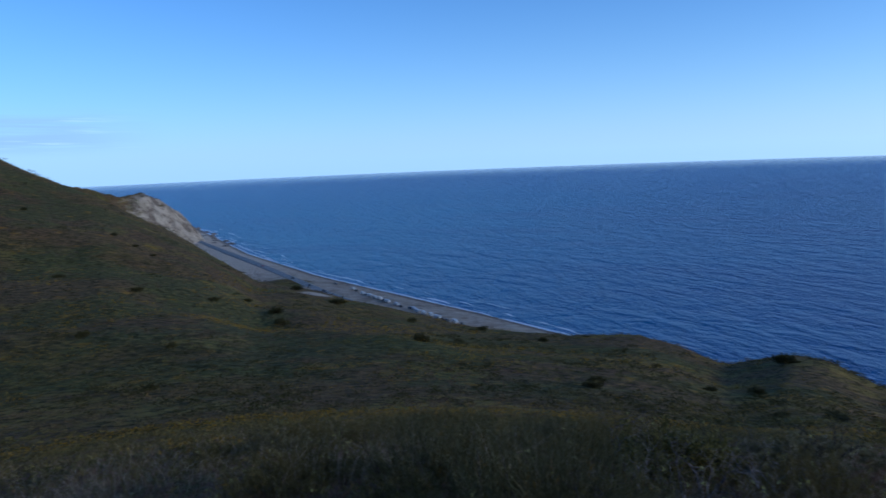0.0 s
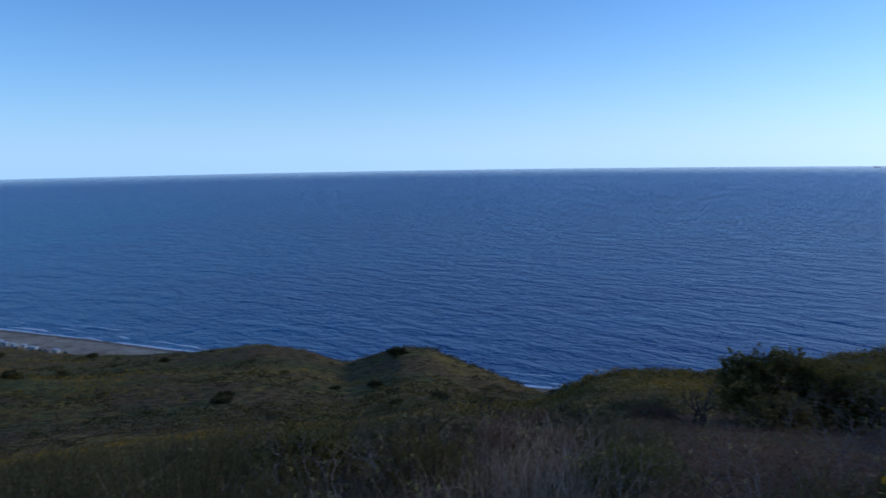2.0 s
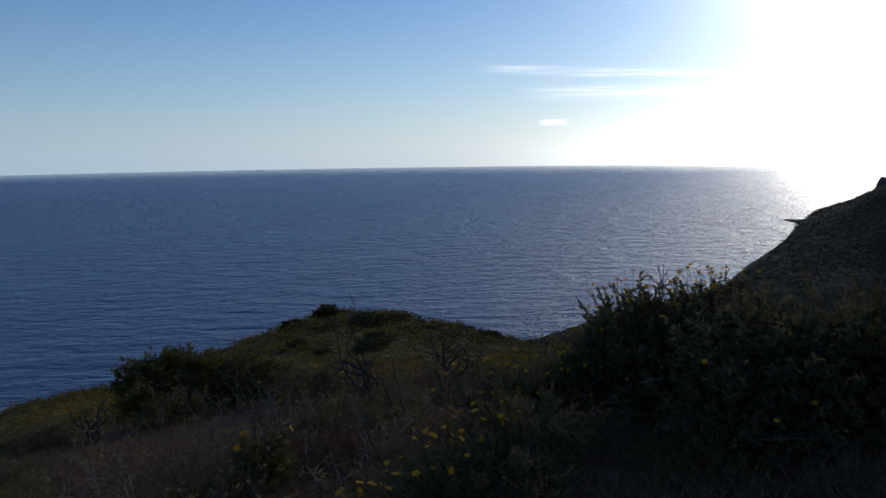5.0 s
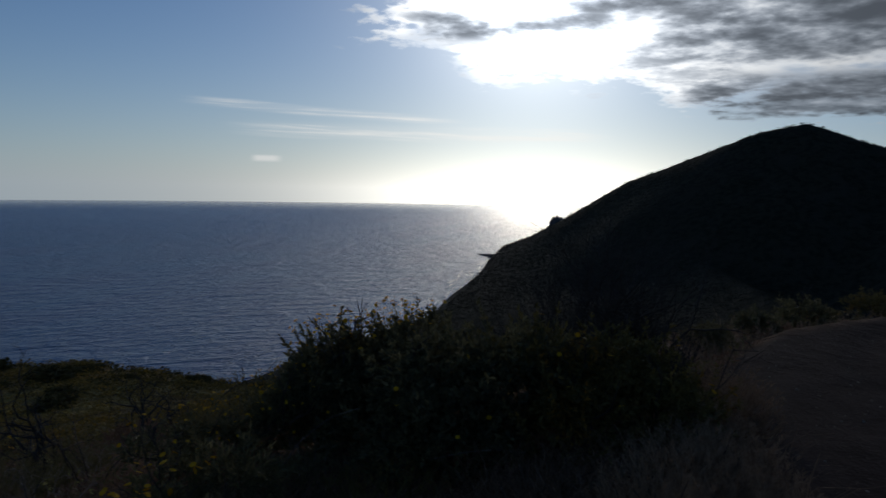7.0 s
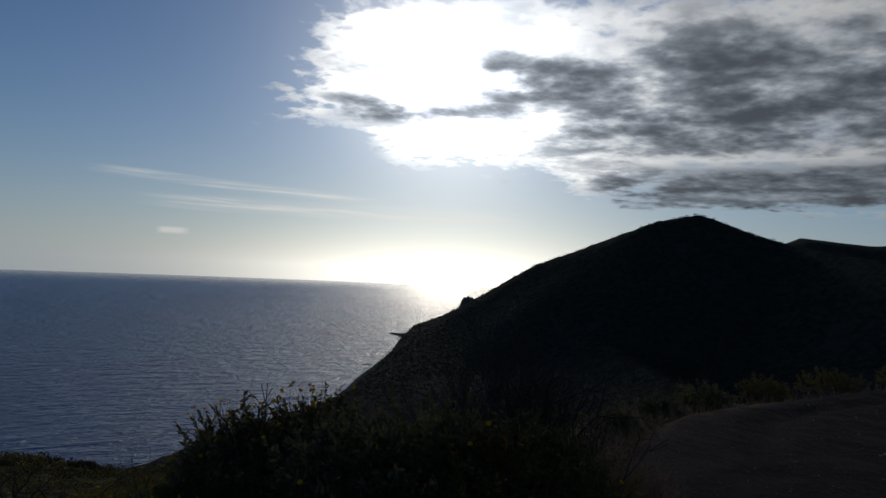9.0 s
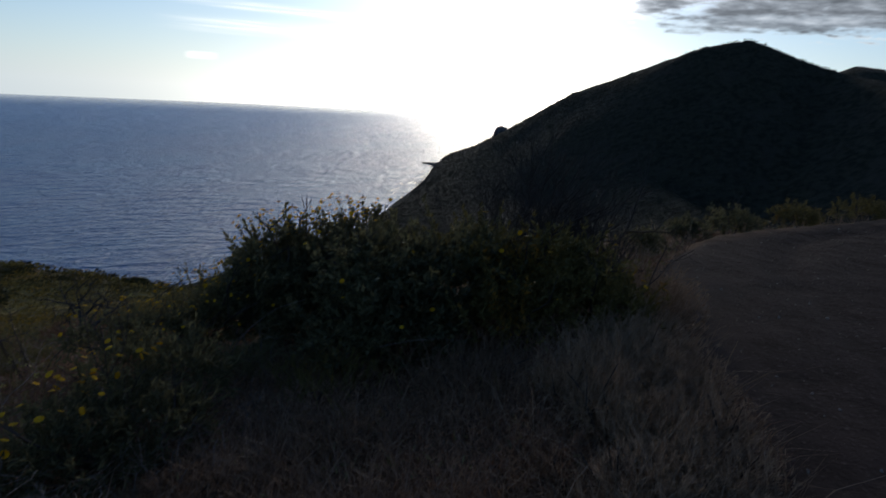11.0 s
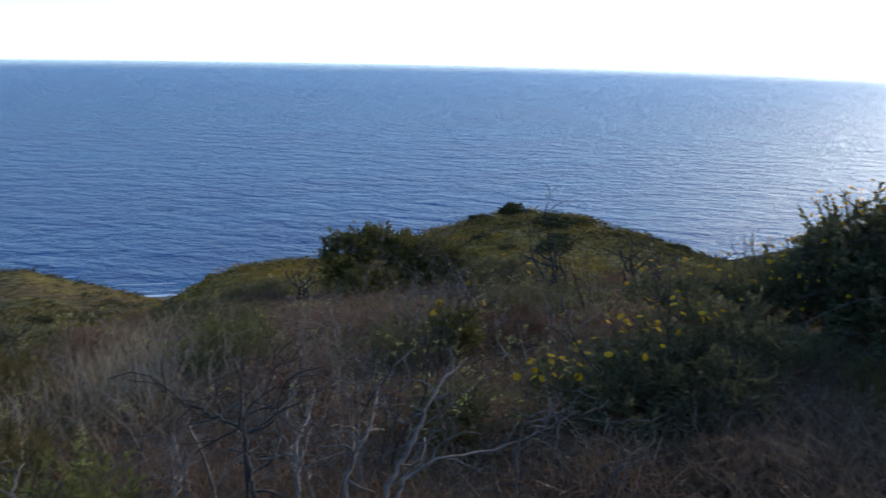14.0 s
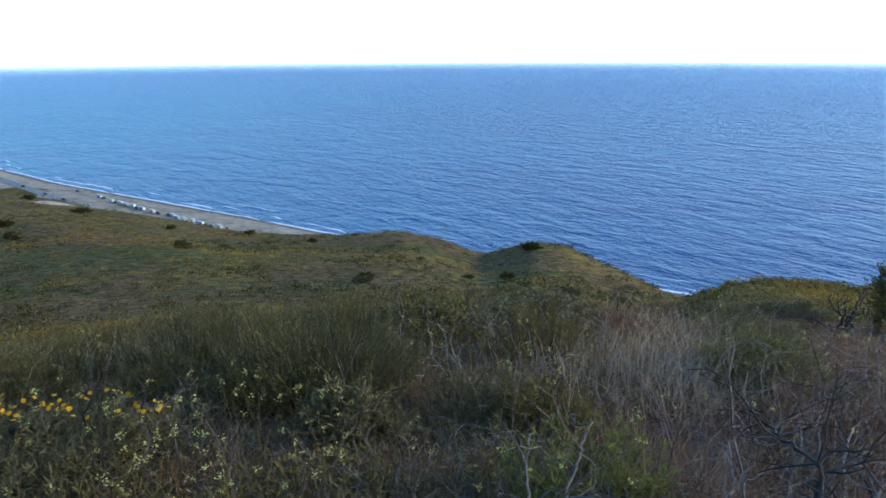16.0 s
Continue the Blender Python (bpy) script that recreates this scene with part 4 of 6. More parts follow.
# the round evergreen shrub further down
shrub("laurel_sumac", (6.72, 9.36), [(-0.58, 0.39, 0.60, 0.50, 0.50, 0.50), (-0.01, 0.31, 0.64, 0.48, 0.50, 0.46), (0.25, -0.17, 0.56, 0.50, 0.50, 0.46), (0.66, -0.52, 0.50, 0.50, 0.48, 0.46), (1.02, -0.80, 0.40, 0.46, 0.46, 0.42), (-0.43, 0.17, 0.26, 0.66, 0.60, 0.36), (0.23, -0.28, 0.24, 0.74, 0.60, 0.34), (0.85, -0.57, 0.16, 0.34, 0.36, 0.28)],
      46000, 0.048, LAUREL, "rounded evergreen shrub with dense folded leaves", stems=8, seed=17, wide=0.46, shoots=60, shoot=0.11)

for k, (x, y) in enumerate(((-2.4, 8.8), (-3.7, 9.6), (-6.2, 12.0), (-1.2, 9.4), (-5.0, 10.4), (-3.0, 10.6), (0.1, 10.2))):
    broom("golden_bush", (x, y), 0.7, 0.5, 150, 26, 0.036, GOLD_SAGE, "feathery bush with golden orange tips", 400 + k, 0.2, "golden bushes at the brow")
# smaller shrubs of the near slope
broom("sagebrush", (-1.1, 4.05), 0.95, 0.78, 480, 36, 0.034, GOLD_SAGE, "wide feathery olive sagebrush with rusty dry tips", 21)
broom("sagebrush", (-2.5, 5.3), 0.9, 0.65, 260, 28, 0.045, GOLD_SAGE, "feathery olive sagebrush on the slope", 35)
broom("sagebrush", (0.0, 7.4), 1.0, 0.6, 240, 28, 0.05, GOLD_SAGE, "feathery gold-tipped sagebrush at the brow", 36)
shrub("sagebrush", (-0.75, 3.2), [(0, 0, 0.14, 0.24, 0.22, 0.18)], 1500, 0.06, GREY_LEAF, "small grey-green leafy tuft", stems=4, seed=22, wide=0.25)
shrub("green_bush", (-0.62, 6.0), [(0, 0, 0.18, 0.42, 0.4, 0.24), (0.35, 0.1, 0.14, 0.3, 0.3, 0.2)], 4200, 0.05, LAUREL, "low dark green bush among dead twigs", stems=5, seed=23, group="small green bushes")
broom("green_bush", (0.42, 2.30), 0.46, 0.42, 130, 26, 0.042, BRIGHT, "bright green bush of upright leafy shoots", 24, 0.24, "small green bushes")
broom("green_bush", (1.98, 4.55), 0.44, 0.42, 240, 24, 0.040, BRIGHT, "small rounded bright green bush", 25, 0.2, "small green bushes")
broom("grey_tuft", (-0.55, 3.15), 0.22, 0.26, 60, 22, 0.04, GREY_LEAF, "small grey-green tuft of leafy shoots", 37, 0.22)
shrub("green_bush", (3.45, 3.55), [(0, 0, 0.16, 0.22, 0.20, 0.20)], 1800, 0.045, LAUREL, "small dark green bush with a yellow flower", stems=4, flowers=3, seed=26, group="small green bushes")
shrub("green_bush", (2.3, 2.2), [(0, 0, 0.13, 0.22, 0.2, 0.16)], 1200, 0.07, GREY_LEAF, "low green tuft under dead branches", stems=3, seed=27, wide=0.2, group="small green bushes")
shrub("green_bush", (7.3, 7.5), [(0, 0, 0.25, 0.6, 0.5, 0.3), (0.5, -0.2, 0.2, 0.4, 0.4, 0.26)], 3800, 0.055, ENCELIA, "leafy green bush beside the snag", stems=5, flowers=8, seed=28, size=1.2, group="small green bushes")
shrub("green_bush", (4.6, 10.2), [(0, 0, 0.12, 0.7, 0.5, 0.17)], 3600, 0.05, GREY_LEAF, "grey-green bush on the slope", stems=5, seed=29, group="small green bushes")
shrub("green_bush", (3.1, 8.8), [(0, 0, 0.10, 0.6, 0.5, 0.15)], 3000, 0.045, ENCELIA, "leafy green bush on the slope", stems=5, seed=30, group="small green bushes")
shrub("green_bush", (5.9, 8.6), [(0, 0, 0.2, 0.6, 0.4, 0.28)], 2600, 0.06, GRASS, "olive bush below the evergreen shrub", stems=5, seed=31, group="small green bushes")
shrub("green_bush", (0.6, 6.6), [(0, 0, 0.18, 0.7, 0.5, 0.22)], 3800, 0.05, GREY_LEAF, "low grey-green bush on the brow", stems=5, seed=32, group="small green bushes")
# shrubs on the berm behind the trail
for k, (x, y, r, mat) in enumerate(((10.9, -2.7, 0.32, ENCELIA), (11.9, -3.6, 0.45, ENCELIA), (9.7, -1.9, 0.3, GREY_LEAF), (13.2, -5.0, 0.45, SAGE), (14.4, -6.6, 0.5, SAGE), (15.2, -8.4, 0.5, SAGE))):
    shrub("berm_bush", (x, y), [(0, 0, 0.4 * r, r, r, 0.7 * r), (0.5 * r, -0.6 * r, 0.3 * r, 0.7 * r, 0.7 * r, 0.5 * r)], 2600, 0.055, mat, "dark low bush on the far edge of the trail", stems=4, seed=40 + k, group="bushes behind the trail")

# soft low sage and buckwheat mounds scattered over the near slope
def mounds():
    rng = np.random.default_rng(33)
    kinds = ((SAGE, 0.045, 0.16, "olive sagebrush mound"), (GREY_LEAF, 0.045, 0.2, "grey-green buckwheat mound"), (GRASS, 0.06, 0.12, "dark olive leafy mound"), (RUSSET, 0.05, 0.16, "dried russet brush mound"))
    made = 0
    while made < 46:
        d, a = 3.3 * (16 / 3.3) ** rng.random(), rng.uniform(-72, 52)
        x, y = -math.sin(radians(a)) * d, math.cos(radians(a)) * d
        dry = a < -8 and rng.random() < 0.8
        mat, leaf, wide, label = kinds[3] if dry else kinds[rng.integers(0, 3)]
        if (-42 < a < -27 and 5 < d < 10) or math.hypot(x - 3.7, y - 1.95) < 0.9 or math.hypot(x - 6.4, y - 9.5) < 1.6 or d < 2.6:
            continue
        r = rng.uniform(0.22, 0.42) * (1 + d / 14)
        broom("sagebrush", (x, y), 1.25 * r, rng.uniform(0.75, 1.05) * r * (0.6 if dry else 1.0), int(60 + 110 * r), 22, leaf * (0.75 + d / 16), mat, label + " on the dry slope", 300 + made, wide, "low brush on the slope")
        made += 1


mounds()

# dry brush in front of the thicket
for k, (x, y, r, mat, label) in enumerate(((4.45, 0.75, 0.36, SAGE, "dusky sage mound at the foot of the thicket"), (4.3, -0.25, 0.34, BROME, "dried tan brush at the foot of the thicket"),
                                           (4.75, 1.45, 0.34, GREY_LEAF, "olive sage mound beside the flowering bush"), (3.5, 0.35, 0.30, BROME, "dried tan brush in the grass"),
                                           (3.1, -0.75, 0.26, BROME, "dried tan brush near the trail"), (4.5, -1.15, 0.30, BROME, "dried tan brush at the trail's edge"), (2.9, 0.9, 0.22, BROME, "small dried brush in the grass"))):
    broom("dry_brush", (x, y), 1.7 * r, 0.75 * r, 100, 24, 0.042, mat, label, 360 + k, 0.1, "dry brush by the thicket")
for k, (x, y, r) in enumerate(((5.7, -1.55, 0.36), (6.4, -1.6, 0.36), (5.19, -1.29, 0.30), (4.55, -1.36, 0.30), (3.96, -1.40, 0.28), (3.52, -1.41, 0.26), (4.15, -1.18, 0.30), (4.57, -1.09, 0.34), (3.35, -1.20, 0.26), (3.66, -1.02, 0.28), (4.06, -0.90, 0.30), (3.05, -1.37, 0.20), (2.89, -1.08, 0.22))):
    broom("dry_brush", (x, y), 1.15 * r, 0.26 + 0.4 * r, 150, 26, 0.038, FRINGE, "tan feathery dry brush at the trail's edge", 380 + k, 0.1, "dry brush by the thicket")


def fallen_branch(points, thick, label):
    x, y = points[0][0], points[0][1]
    path = np.array(points, float) - [x, y, EYE_Z]
    top = thing("bare_branch", (x, y, EYE_Z), label, "branch")
    t = np.linspace(0, len(path) - 1, 14)
    fine = np.stack([np.interp(t, np.arange(len(path)), path[:, k]) for k in range(3)], -1)
    fine[1:-1] = (fine[:-2] + fine[1:-1] * 2 + fine[2:]) / 4
    rows = [(a, b, thick * (1 - 0.05 * k), thick * (1 - 0.05 * (k + 1))) for k, (a, b) in enumerate(zip(fine[:-1], fine[1:]))]
    part("stick", mesh_from("stick", *tube_arrays(rows, 6), DEAD_WOOD), top)


fallen_branch([(4.55, 1.62, EYE_Z - 1.95), (4.6, 1.42, EYE_Z - 1.62), (4.65, 1.22, EYE_Z - 1.45), (4.7, 1.02, EYE_Z - 1.38)], 0.0042, "curved grey dead branch leaning on the flowering bush")
fallen_branch([(4.4, 0.42, EYE_Z - 1.56), (4.44, 0.24, EYE_Z - 1.515), (4.47, 0.06, EYE_Z - 1.49), (4.5, -0.14, EYE_Z - 1.50)], 0.0024, "thin pale dry stalk lying across the thicket")

# bare grey and dark branches
for k, (x, y, tall, spread, stems, wood, lean) in enumerate((
        (0.30, 2.25, 0.40, 0.7, 5, DEAD_WOOD, (0, 0)), (1.62, 2.35, 0.42, 0.8, 4, DARK_WOOD, (0, 0)), (1.15, 2.25, 0.55, 0.7, 4, DEAD_WOOD, (0, 0)),
        (2.25, 1.45, 0.40, 1.6, 5, DEAD_WOOD, (0.9, 0.3)), (1.55, 1.9, 0.55, 0.7, 5, DEAD_WOOD, (0, 0.1)), (1.05, 1.9, 0.45, 0.8, 5, DEAD_WOOD, (0, 0.1)), (0.75, 2.35, 0.42, 0.8, 4, DARK_WOOD, (0, 0.1)), (1.5, 2.7, 0.5, 0.7, 5, DEAD_WOOD, (0, 0)), (1.45, 3.0, 0.5, 0.6, 4, DARK_WOOD, (0, 0)),
        (1.8, 2.05, 0.55, 0.7, 4, DARK_WOOD, (0, 0.2)), (2.6, 2.6, 0.5, 0.6, 4, DARK_WOOD, (0.2, 0)),
        (-0.35, 5.4, 0.45, 0.7, 6, DEAD_WOOD, (0, 0)), (-0.9, 5.9, 0.5, 0.6, 5, DEAD_WOOD, (0, 0)), (0.3, 5.6, 0.4, 0.8, 5, DEAD_WOOD, (0, 0)),
        (3.7, 4.7, 0.6, 0.5, 6, DEAD_WOOD, (0, 0)), (4.3, 4.6, 0.55, 0.5, 6, DEAD_WOOD, (0, 0)), (5.0, 5.3, 0.7, 0.6, 6, DEAD_WOOD, (0, 0)),
        (6.0, 5.0, 0.6, 0.6, 6, DARK_WOOD, (0, 0)),
        (5.2, 3.6, 0.6, 0.5, 5, DARK_WOOD, (0, 0)), (8.2, 4.6, 0.9, 0.5, 5, DARK_WOOD, (0, 0)), (-1.5, 2.9, 0.4, 0.6, 5, DEAD_WOOD, (0, 0)))):
    label = "bleached grey dead shrub with crooked bare branches" if wood is DEAD_WOOD else "bare dark twiggy dead shrub"
    dead_shrub((x, y), tall * 1.22, spread, label, 60 + k, stems, wood, lean=lean, thick=0.0095)
for k, (x, y, tall) in enumerate(((6.80, -0.02, 0.85), (6.9, -0.25, 0.98), (6.85, -0.44, 1.12), (6.9, -0.64, 1.12), (6.85, -0.84, 1.0), (6.75, -1.02, 0.85), (6.45, -1.18, 0.65))):
    dead_shrub((x, y), tall, 0.14, "dense upright brush of bare dark twigs behind the thicket", 270 + k, 12, DARK_WOOD, 3, 0.017, name="dead_brush", group="bare brush behind the thicket", bend=0.34)
for k, (x, y, tall, spread) in enumerate(((6.1, 4.9, 1.0, 0.24), (4.6, 8.45, 0.46, 0.40), (9.4, 6.1, 0.8, 0.25), (13.6, 9.2, 1.0, 0.4), (2.9, 14.0, 0.6, 0.5))):
    dead_shrub((x, y), tall, spread, "small dark burnt snag with forked bare limbs", 93 + k, 4, BURNT_WOOD, 3, 0.036, name="burnt_snag", group="burnt snags")

for k, (x, y) in enumerate(((3.94, 3.60), (3.64, 2.98), (4.38, 4.31), (4.26, 3.15), (3.67, 4.49), (5.52, 3.82), (5.25, 4.57), (2.70, 4.02), (2.32, 4.41), (1.50, 4.32), (2.42, 3.12), (1.68, 3.53), (10.04, 6.56), (6.57, 7.12), (-0.74, 5.27), (0.12, 5.33), (0.42, 4.30), (-0.13, 4.36), (1.17, 3.86))):
    dead_shrub((x, y), 0.36 + 0.05 * (k % 4), 0.55, "thicket of thin bleached dry twigs", 220 + k, 8, BLEACHED_WOOD, 2, 0.0048, name="dry_twig_bush", group="bleached twig bushes")


def bare_limb(wood, thick, seed, twigs, points):
    """One crooked dead limb that rises from the ground through the given places, with side twigs."""
    rng = np.random.default_rng(seed)
    path = np.array(points, float)
    foot = path[0].copy()
    foot[2] = height(foot[0], foot[1]) - 0.03
    path = np.concatenate([[foot], path]) - foot
    t = np.linspace(0, len(path) - 1, 6 * len(path))
    fine = np.stack([np.interp(t, np.arange(len(path)), path[:, k]) for k in range(3)], -1)
    fine[1:-1] = (fine[:-2] + fine[1:-1] * 2 + fine[2:]) / 4 + rng.normal(size=(len(fine) - 2, 3)) * thick * 0.35
    r = thick * np.linspace(1.0, 0.30, len(fine))
    top = thing("dead_limb", foot, "bleached grey dead limb with crooked side twigs" if wood is DEAD_WOOD else "dark weathered dead limb with forked twigs", "branch", "dead limbs on the slope")
    part("branch", mesh_from("branch", *rod_arrays(fine, r, 7), wood), top)
    for _ in range(twigs):
        k = rng.integers(len(fine) // 3, len(fine) - 2)
        way = unit(fine[k + 1] - fine[k]) + rng.normal(size=3) * [0.7, 0.7, 0.45] + [0, 0, 0.15]
        segs, _ = grow(rng, fine[k], way, rng.uniform(0.12, 0.34), r[k] * 0.6, 0, 0.9, pieces=6, lift=0.03)
        line = np.array([segs[0][0]] + [row[1] for row in segs])
        twig = part("twig", mesh_from("twig", *rod_arrays(line, np.linspace(r[k] * 0.6, 0.0015, len(line)), 5), wood), top)
        side, _ = grow(rng, line[3], unit(line[4] - line[3]) + rng.normal(size=3) * 0.6, 0.12, r[k] * 0.3, 0, 0.6, pieces=4)
        line = np.array([side[0][0]] + [row[1] for row in side])
        part("twiglet", mesh_from("twiglet", *rod_arrays(line, np.linspace(r[k] * 0.32, 0.001, len(line)), 4), wood), twig)


for wood, thick, seed, twigs, points in (
        (DEAD_WOOD, 0.017, 201, 7, ((1.29, 1.37, 108.42), (1.44, 1.45, 108.51), (1.63, 1.56, 108.59), (1.83, 1.68, 108.67), (2.02, 1.75, 108.69))),
        (DEAD_WOOD, 0.012, 202, 6, ((1.30, 1.31, 108.44), (1.46, 1.41, 108.51), (1.60, 1.40, 108.54), (1.86, 1.37, 108.49), (2.06, 1.34, 108.51), (2.23, 1.29, 108.57))),
        (DARK_WOOD, 0.013, 203, 5, ((0.82, 1.14, 108.77), (0.82, 1.23, 108.86), (0.85, 1.32, 108.95), (0.80, 1.46, 108.96), (0.77, 1.53, 108.96))),
        (DARK_WOOD, 0.010, 204, 4, ((0.84, 1.31, 108.94), (0.93, 1.34, 108.95), (1.00, 1.38, 108.96))),
        (DEAD_WOOD, 0.012, 205, 6, ((0.95, 1.25, 108.64), (1.02, 1.35, 108.73), (1.05, 1.43, 108.78), (1.17, 1.54, 108.83), (1.21, 1.60, 108.86))),
        (DEAD_WOOD, 0.013, 206, 7, ((1.12, 1.29, 108.54), (1.20, 1.38, 108.63), (1.27, 1.43, 108.66), (1.37, 1.49, 108.73), (1.47, 1.60, 108.78))),
        (DEAD_WOOD, 0.009, 207, 4, ((0.15, 1.49, 108.60), (0.16, 1.56, 108.69), (0.15, 1.65, 108.75), (0.08, 1.75, 108.81))),
        (DEAD_WOOD, 0.010, 208, 4, ((0.25, 1.48, 108.60), (0.27, 1.57, 108.69), (0.32, 1.65, 108.76), (0.34, 1.73, 108.80))),
        (DEAD_WOOD, 0.010, 209, 5, ((0.68, 1.39, 108.61), (0.69, 1.47, 108.71), (0.74, 1.55, 108.75), (0.76, 1.69, 108.80))),
        (DEAD_WOOD, 0.008, 210, 3, ((1.94, 1.34, 108.58), (2.07, 1.30, 108.59), (2.18, 1.28, 108.61)))):
    bare_limb(wood, 0.74 * thick, seed, twigs + 4, points)


def wild_oat(points, heads):
    """A bleached oat stalk with hanging pointed spikelets."""
    foot = np.array(points[0], float)
    foot[2] = height(foot[0], foot[1])
    line = np.concatenate([[foot], np.array(points, float)]) - foot
    top = thing("wild_oat", foot, "bleached oat stalk with pale hanging spikelets", "grass")
    part("stalk", mesh_from("stalk", *rod_arrays(line, np.linspace(0.0022, 0.0009, len(line)), 5), PALE_STRAW), top)
    for k, head in enumerate(np.array(heads, float) - foot):
        way = np.array([0.25, 0.15 * (-1) ** k, -0.9])
        rows = head + way * np.linspace(0, 0.034, 5)[:, None]
        part("spikelet", mesh_from("spikelet", *rod_arrays(rows, (0.0008, 0.0032, 0.0036, 0.0022, 0.0004), 6), PALE_STRAW), top, "pale pointed spikelet")


wild_oat(((1.701, 0.015, 108.845), (1.726, 0.018, 108.879), (1.747, 0.044, 108.921), (1.755, 0.079, 108.952), (1.757, 0.115, 108.974)), ((1.757, 0.115, 108.974), (1.753, 0.091, 108.955), (1.745, 0.072, 108.933), (1.757, 0.036, 108.931), (1.741, 0.023, 108.902)))


def keep_off(x, y):
    """True where plants may stand: off the tread of the trail."""
    return (y > trail_edge(x) + 0.25 * value_noise(x * 1.7, y * 1.7, 4.0)) | (np.hypot(x, y) > 21)


def scatter(rng, count, near, far, turn_lo=-128, turn_hi=64, power=1.0):
    """Places spread over the slope, thinning out with distance."""
    d = near * (far / near) ** (rng.random(count) ** power)
    a = np.radians(rng.uniform(turn_lo, turn_hi, count))
    x, y = -np.sin(a) * d, np.cos(a) * d
    ok = keep_off(x, y)
    return x[ok], y[ok], d[ok]


def patchy(x, y, scale, seed, lo, hi):
    return np.clip((fractal(x / scale, y / scale, 3, seed) + 0.5 - lo) / (hi - lo), 0, 1)


def grass_layer(name, count, near, far, tall, width, material, label, seed, choose, droop=0.8, tuft=9, sweep=0.0):
    rng = np.random.default_rng(seed)
    x, y, d = scatter(rng, count, near, far)
    ok = rng.random(len(x)) < choose(x, y, d)
    x, y, d = x[ok], y[ok], d[ok]
    wind = np.repeat(rng.normal(size=(len(x), 3)) * [sweep, sweep, 0], tuft, 0)
    x, y, d = (np.repeat(v, tuft) for v in (x, y, d))
    r = 0.05 + 0.02 * d
    x, y = x + rng.normal(size=len(x)) * r, y + rng.normal(size=len(x)) * r
    ok = keep_off(x, y)
    x, y, d = x[ok], y[ok], d[ok]
    at = np.stack([x, y, land(x, y) - 0.01], -1)
    lean = rng.normal(size=(len(x), 3)) * [droop, droop, 0] + [0.10, 0.12, 0] + wind[ok]
    size = tall * rng.uniform(0.35, 1.25, len(x)) * (0.75 + 0.5 * patchy(x, y, 1.3, seed + 2, 0.2, 0.8))
    wide = width * (1 + d / 11) * rng.uniform(0.6, 1.4, len(x))
    ob = new(name, mesh_from(name, *blade_arrays(at, lean, size, wide, rng), material, False))
    return tagged(ob, label, "grass", kind="stuff")


def green_side(x, y, d):
    """The open slope towards the bay stays green; the side by the thicket has dried."""
    yaw = np.degrees(np.arctan2(-x, y))
    return np.clip((yaw + 22) / 26, 0.06, 1) + np.clip((d - 9) / 10, 0, 1) * (yaw > -64)


def dry_side(x, y, d):
    yaw = np.degrees(np.arctan2(-x, y))
    return np.clip((8 - yaw) / 24, 0.5, 1)


grass_layer("russet_grass", 9000, 1.7, 17, 0.11, 0.0036, RUSSET, "russet dry grass and litter on the slope", 101, lambda x, y, d: dry_side(x, y, d) * (0.35 + 0.65 * patchy(x, y, 1.1, 1, 0.3, 0.6)))
grass_layer("straw_grass", 7000, 1.7, 20, 0.16, 0.0026, STRAW, "dry tan grass", 102, lambda x, y, d: (1 - 0.93 * (x > 1.7) * (y < 1.9) * (d < 7)) * (0.25 + 0.75 * dry_side(x, y, d)) * patchy(x, y, 0.9, 2, 0.35, 0.65))
grass_layer("pale_grass", 4800, 2.2, 16, 0.32, 0.003, PALE_STRAW, "pale bleached dry grass", 103, lambda x, y, d: np.maximum(patchy(x, y, 1.6, 3, 0.5, 0.72) * (x < 2.2), np.exp(-(((x - 1.2) / 0.9) ** 2 + ((y - 4.6) / 1.1) ** 2))))
grass_layer("bleached_stand", 1500, 3.4, 6.5, 0.36, 0.0028, PALE_STRAW, "upright stand of bleached dry grass on the brow", 108, lambda x, y, d: np.exp(-(((x - 1.25) / 0.75) ** 2 + ((y - 4.7) / 0.75) ** 2)), 0.35, 10)
grass_layer("green_grass", 11500, 1.7, 42, 0.24, 0.004, GRASS, "olive green grass and herbs", 104, lambda x, y, d: green_side(x, y, d) * np.clip((d - 2) / 6, 0.08, 1) * (0.3 + 0.7 * patchy(x, y, 1.2, 4, 0.3, 0.6)))
grass_layer("brome_grass", 12000, 2.0, 6.2, 0.21, 0.0046, BROME, "fluffy drooping brown brome grass in front of the thicket", 107,
            lambda x, y, d: np.clip((x - 1.8) / 0.6, 0, 1) * np.clip((1.5 - y) / 0.5, 0, 1) * (0.08 + 0.92 * patchy(x, y, 0.6, 21, 0.36, 0.60)), 0.45, 10, 0.6)
grass_layer("trail_fringe_grass", 2600, 2.4, 9.5, 0.26, 0.003, FRINGE, "dry reddish grass leaning over the trail's edge", 105,
            lambda x, y, d: np.exp(-(((y - trail_edge(x) - 0.45) / 0.45) ** 2)) * (x > 1.2), 1.1, 12)
grass_layer("berm_grass", 4200, 8.5, 19, 0.34, 0.0035, FRINGE, "tan dry grass on the far edge of the trail", 106,
            lambda x, y, d: np.exp(-(((y - trail_edge(x) - 0.6) / 0.7) ** 2)) * (x > 8), 0.5, 12)


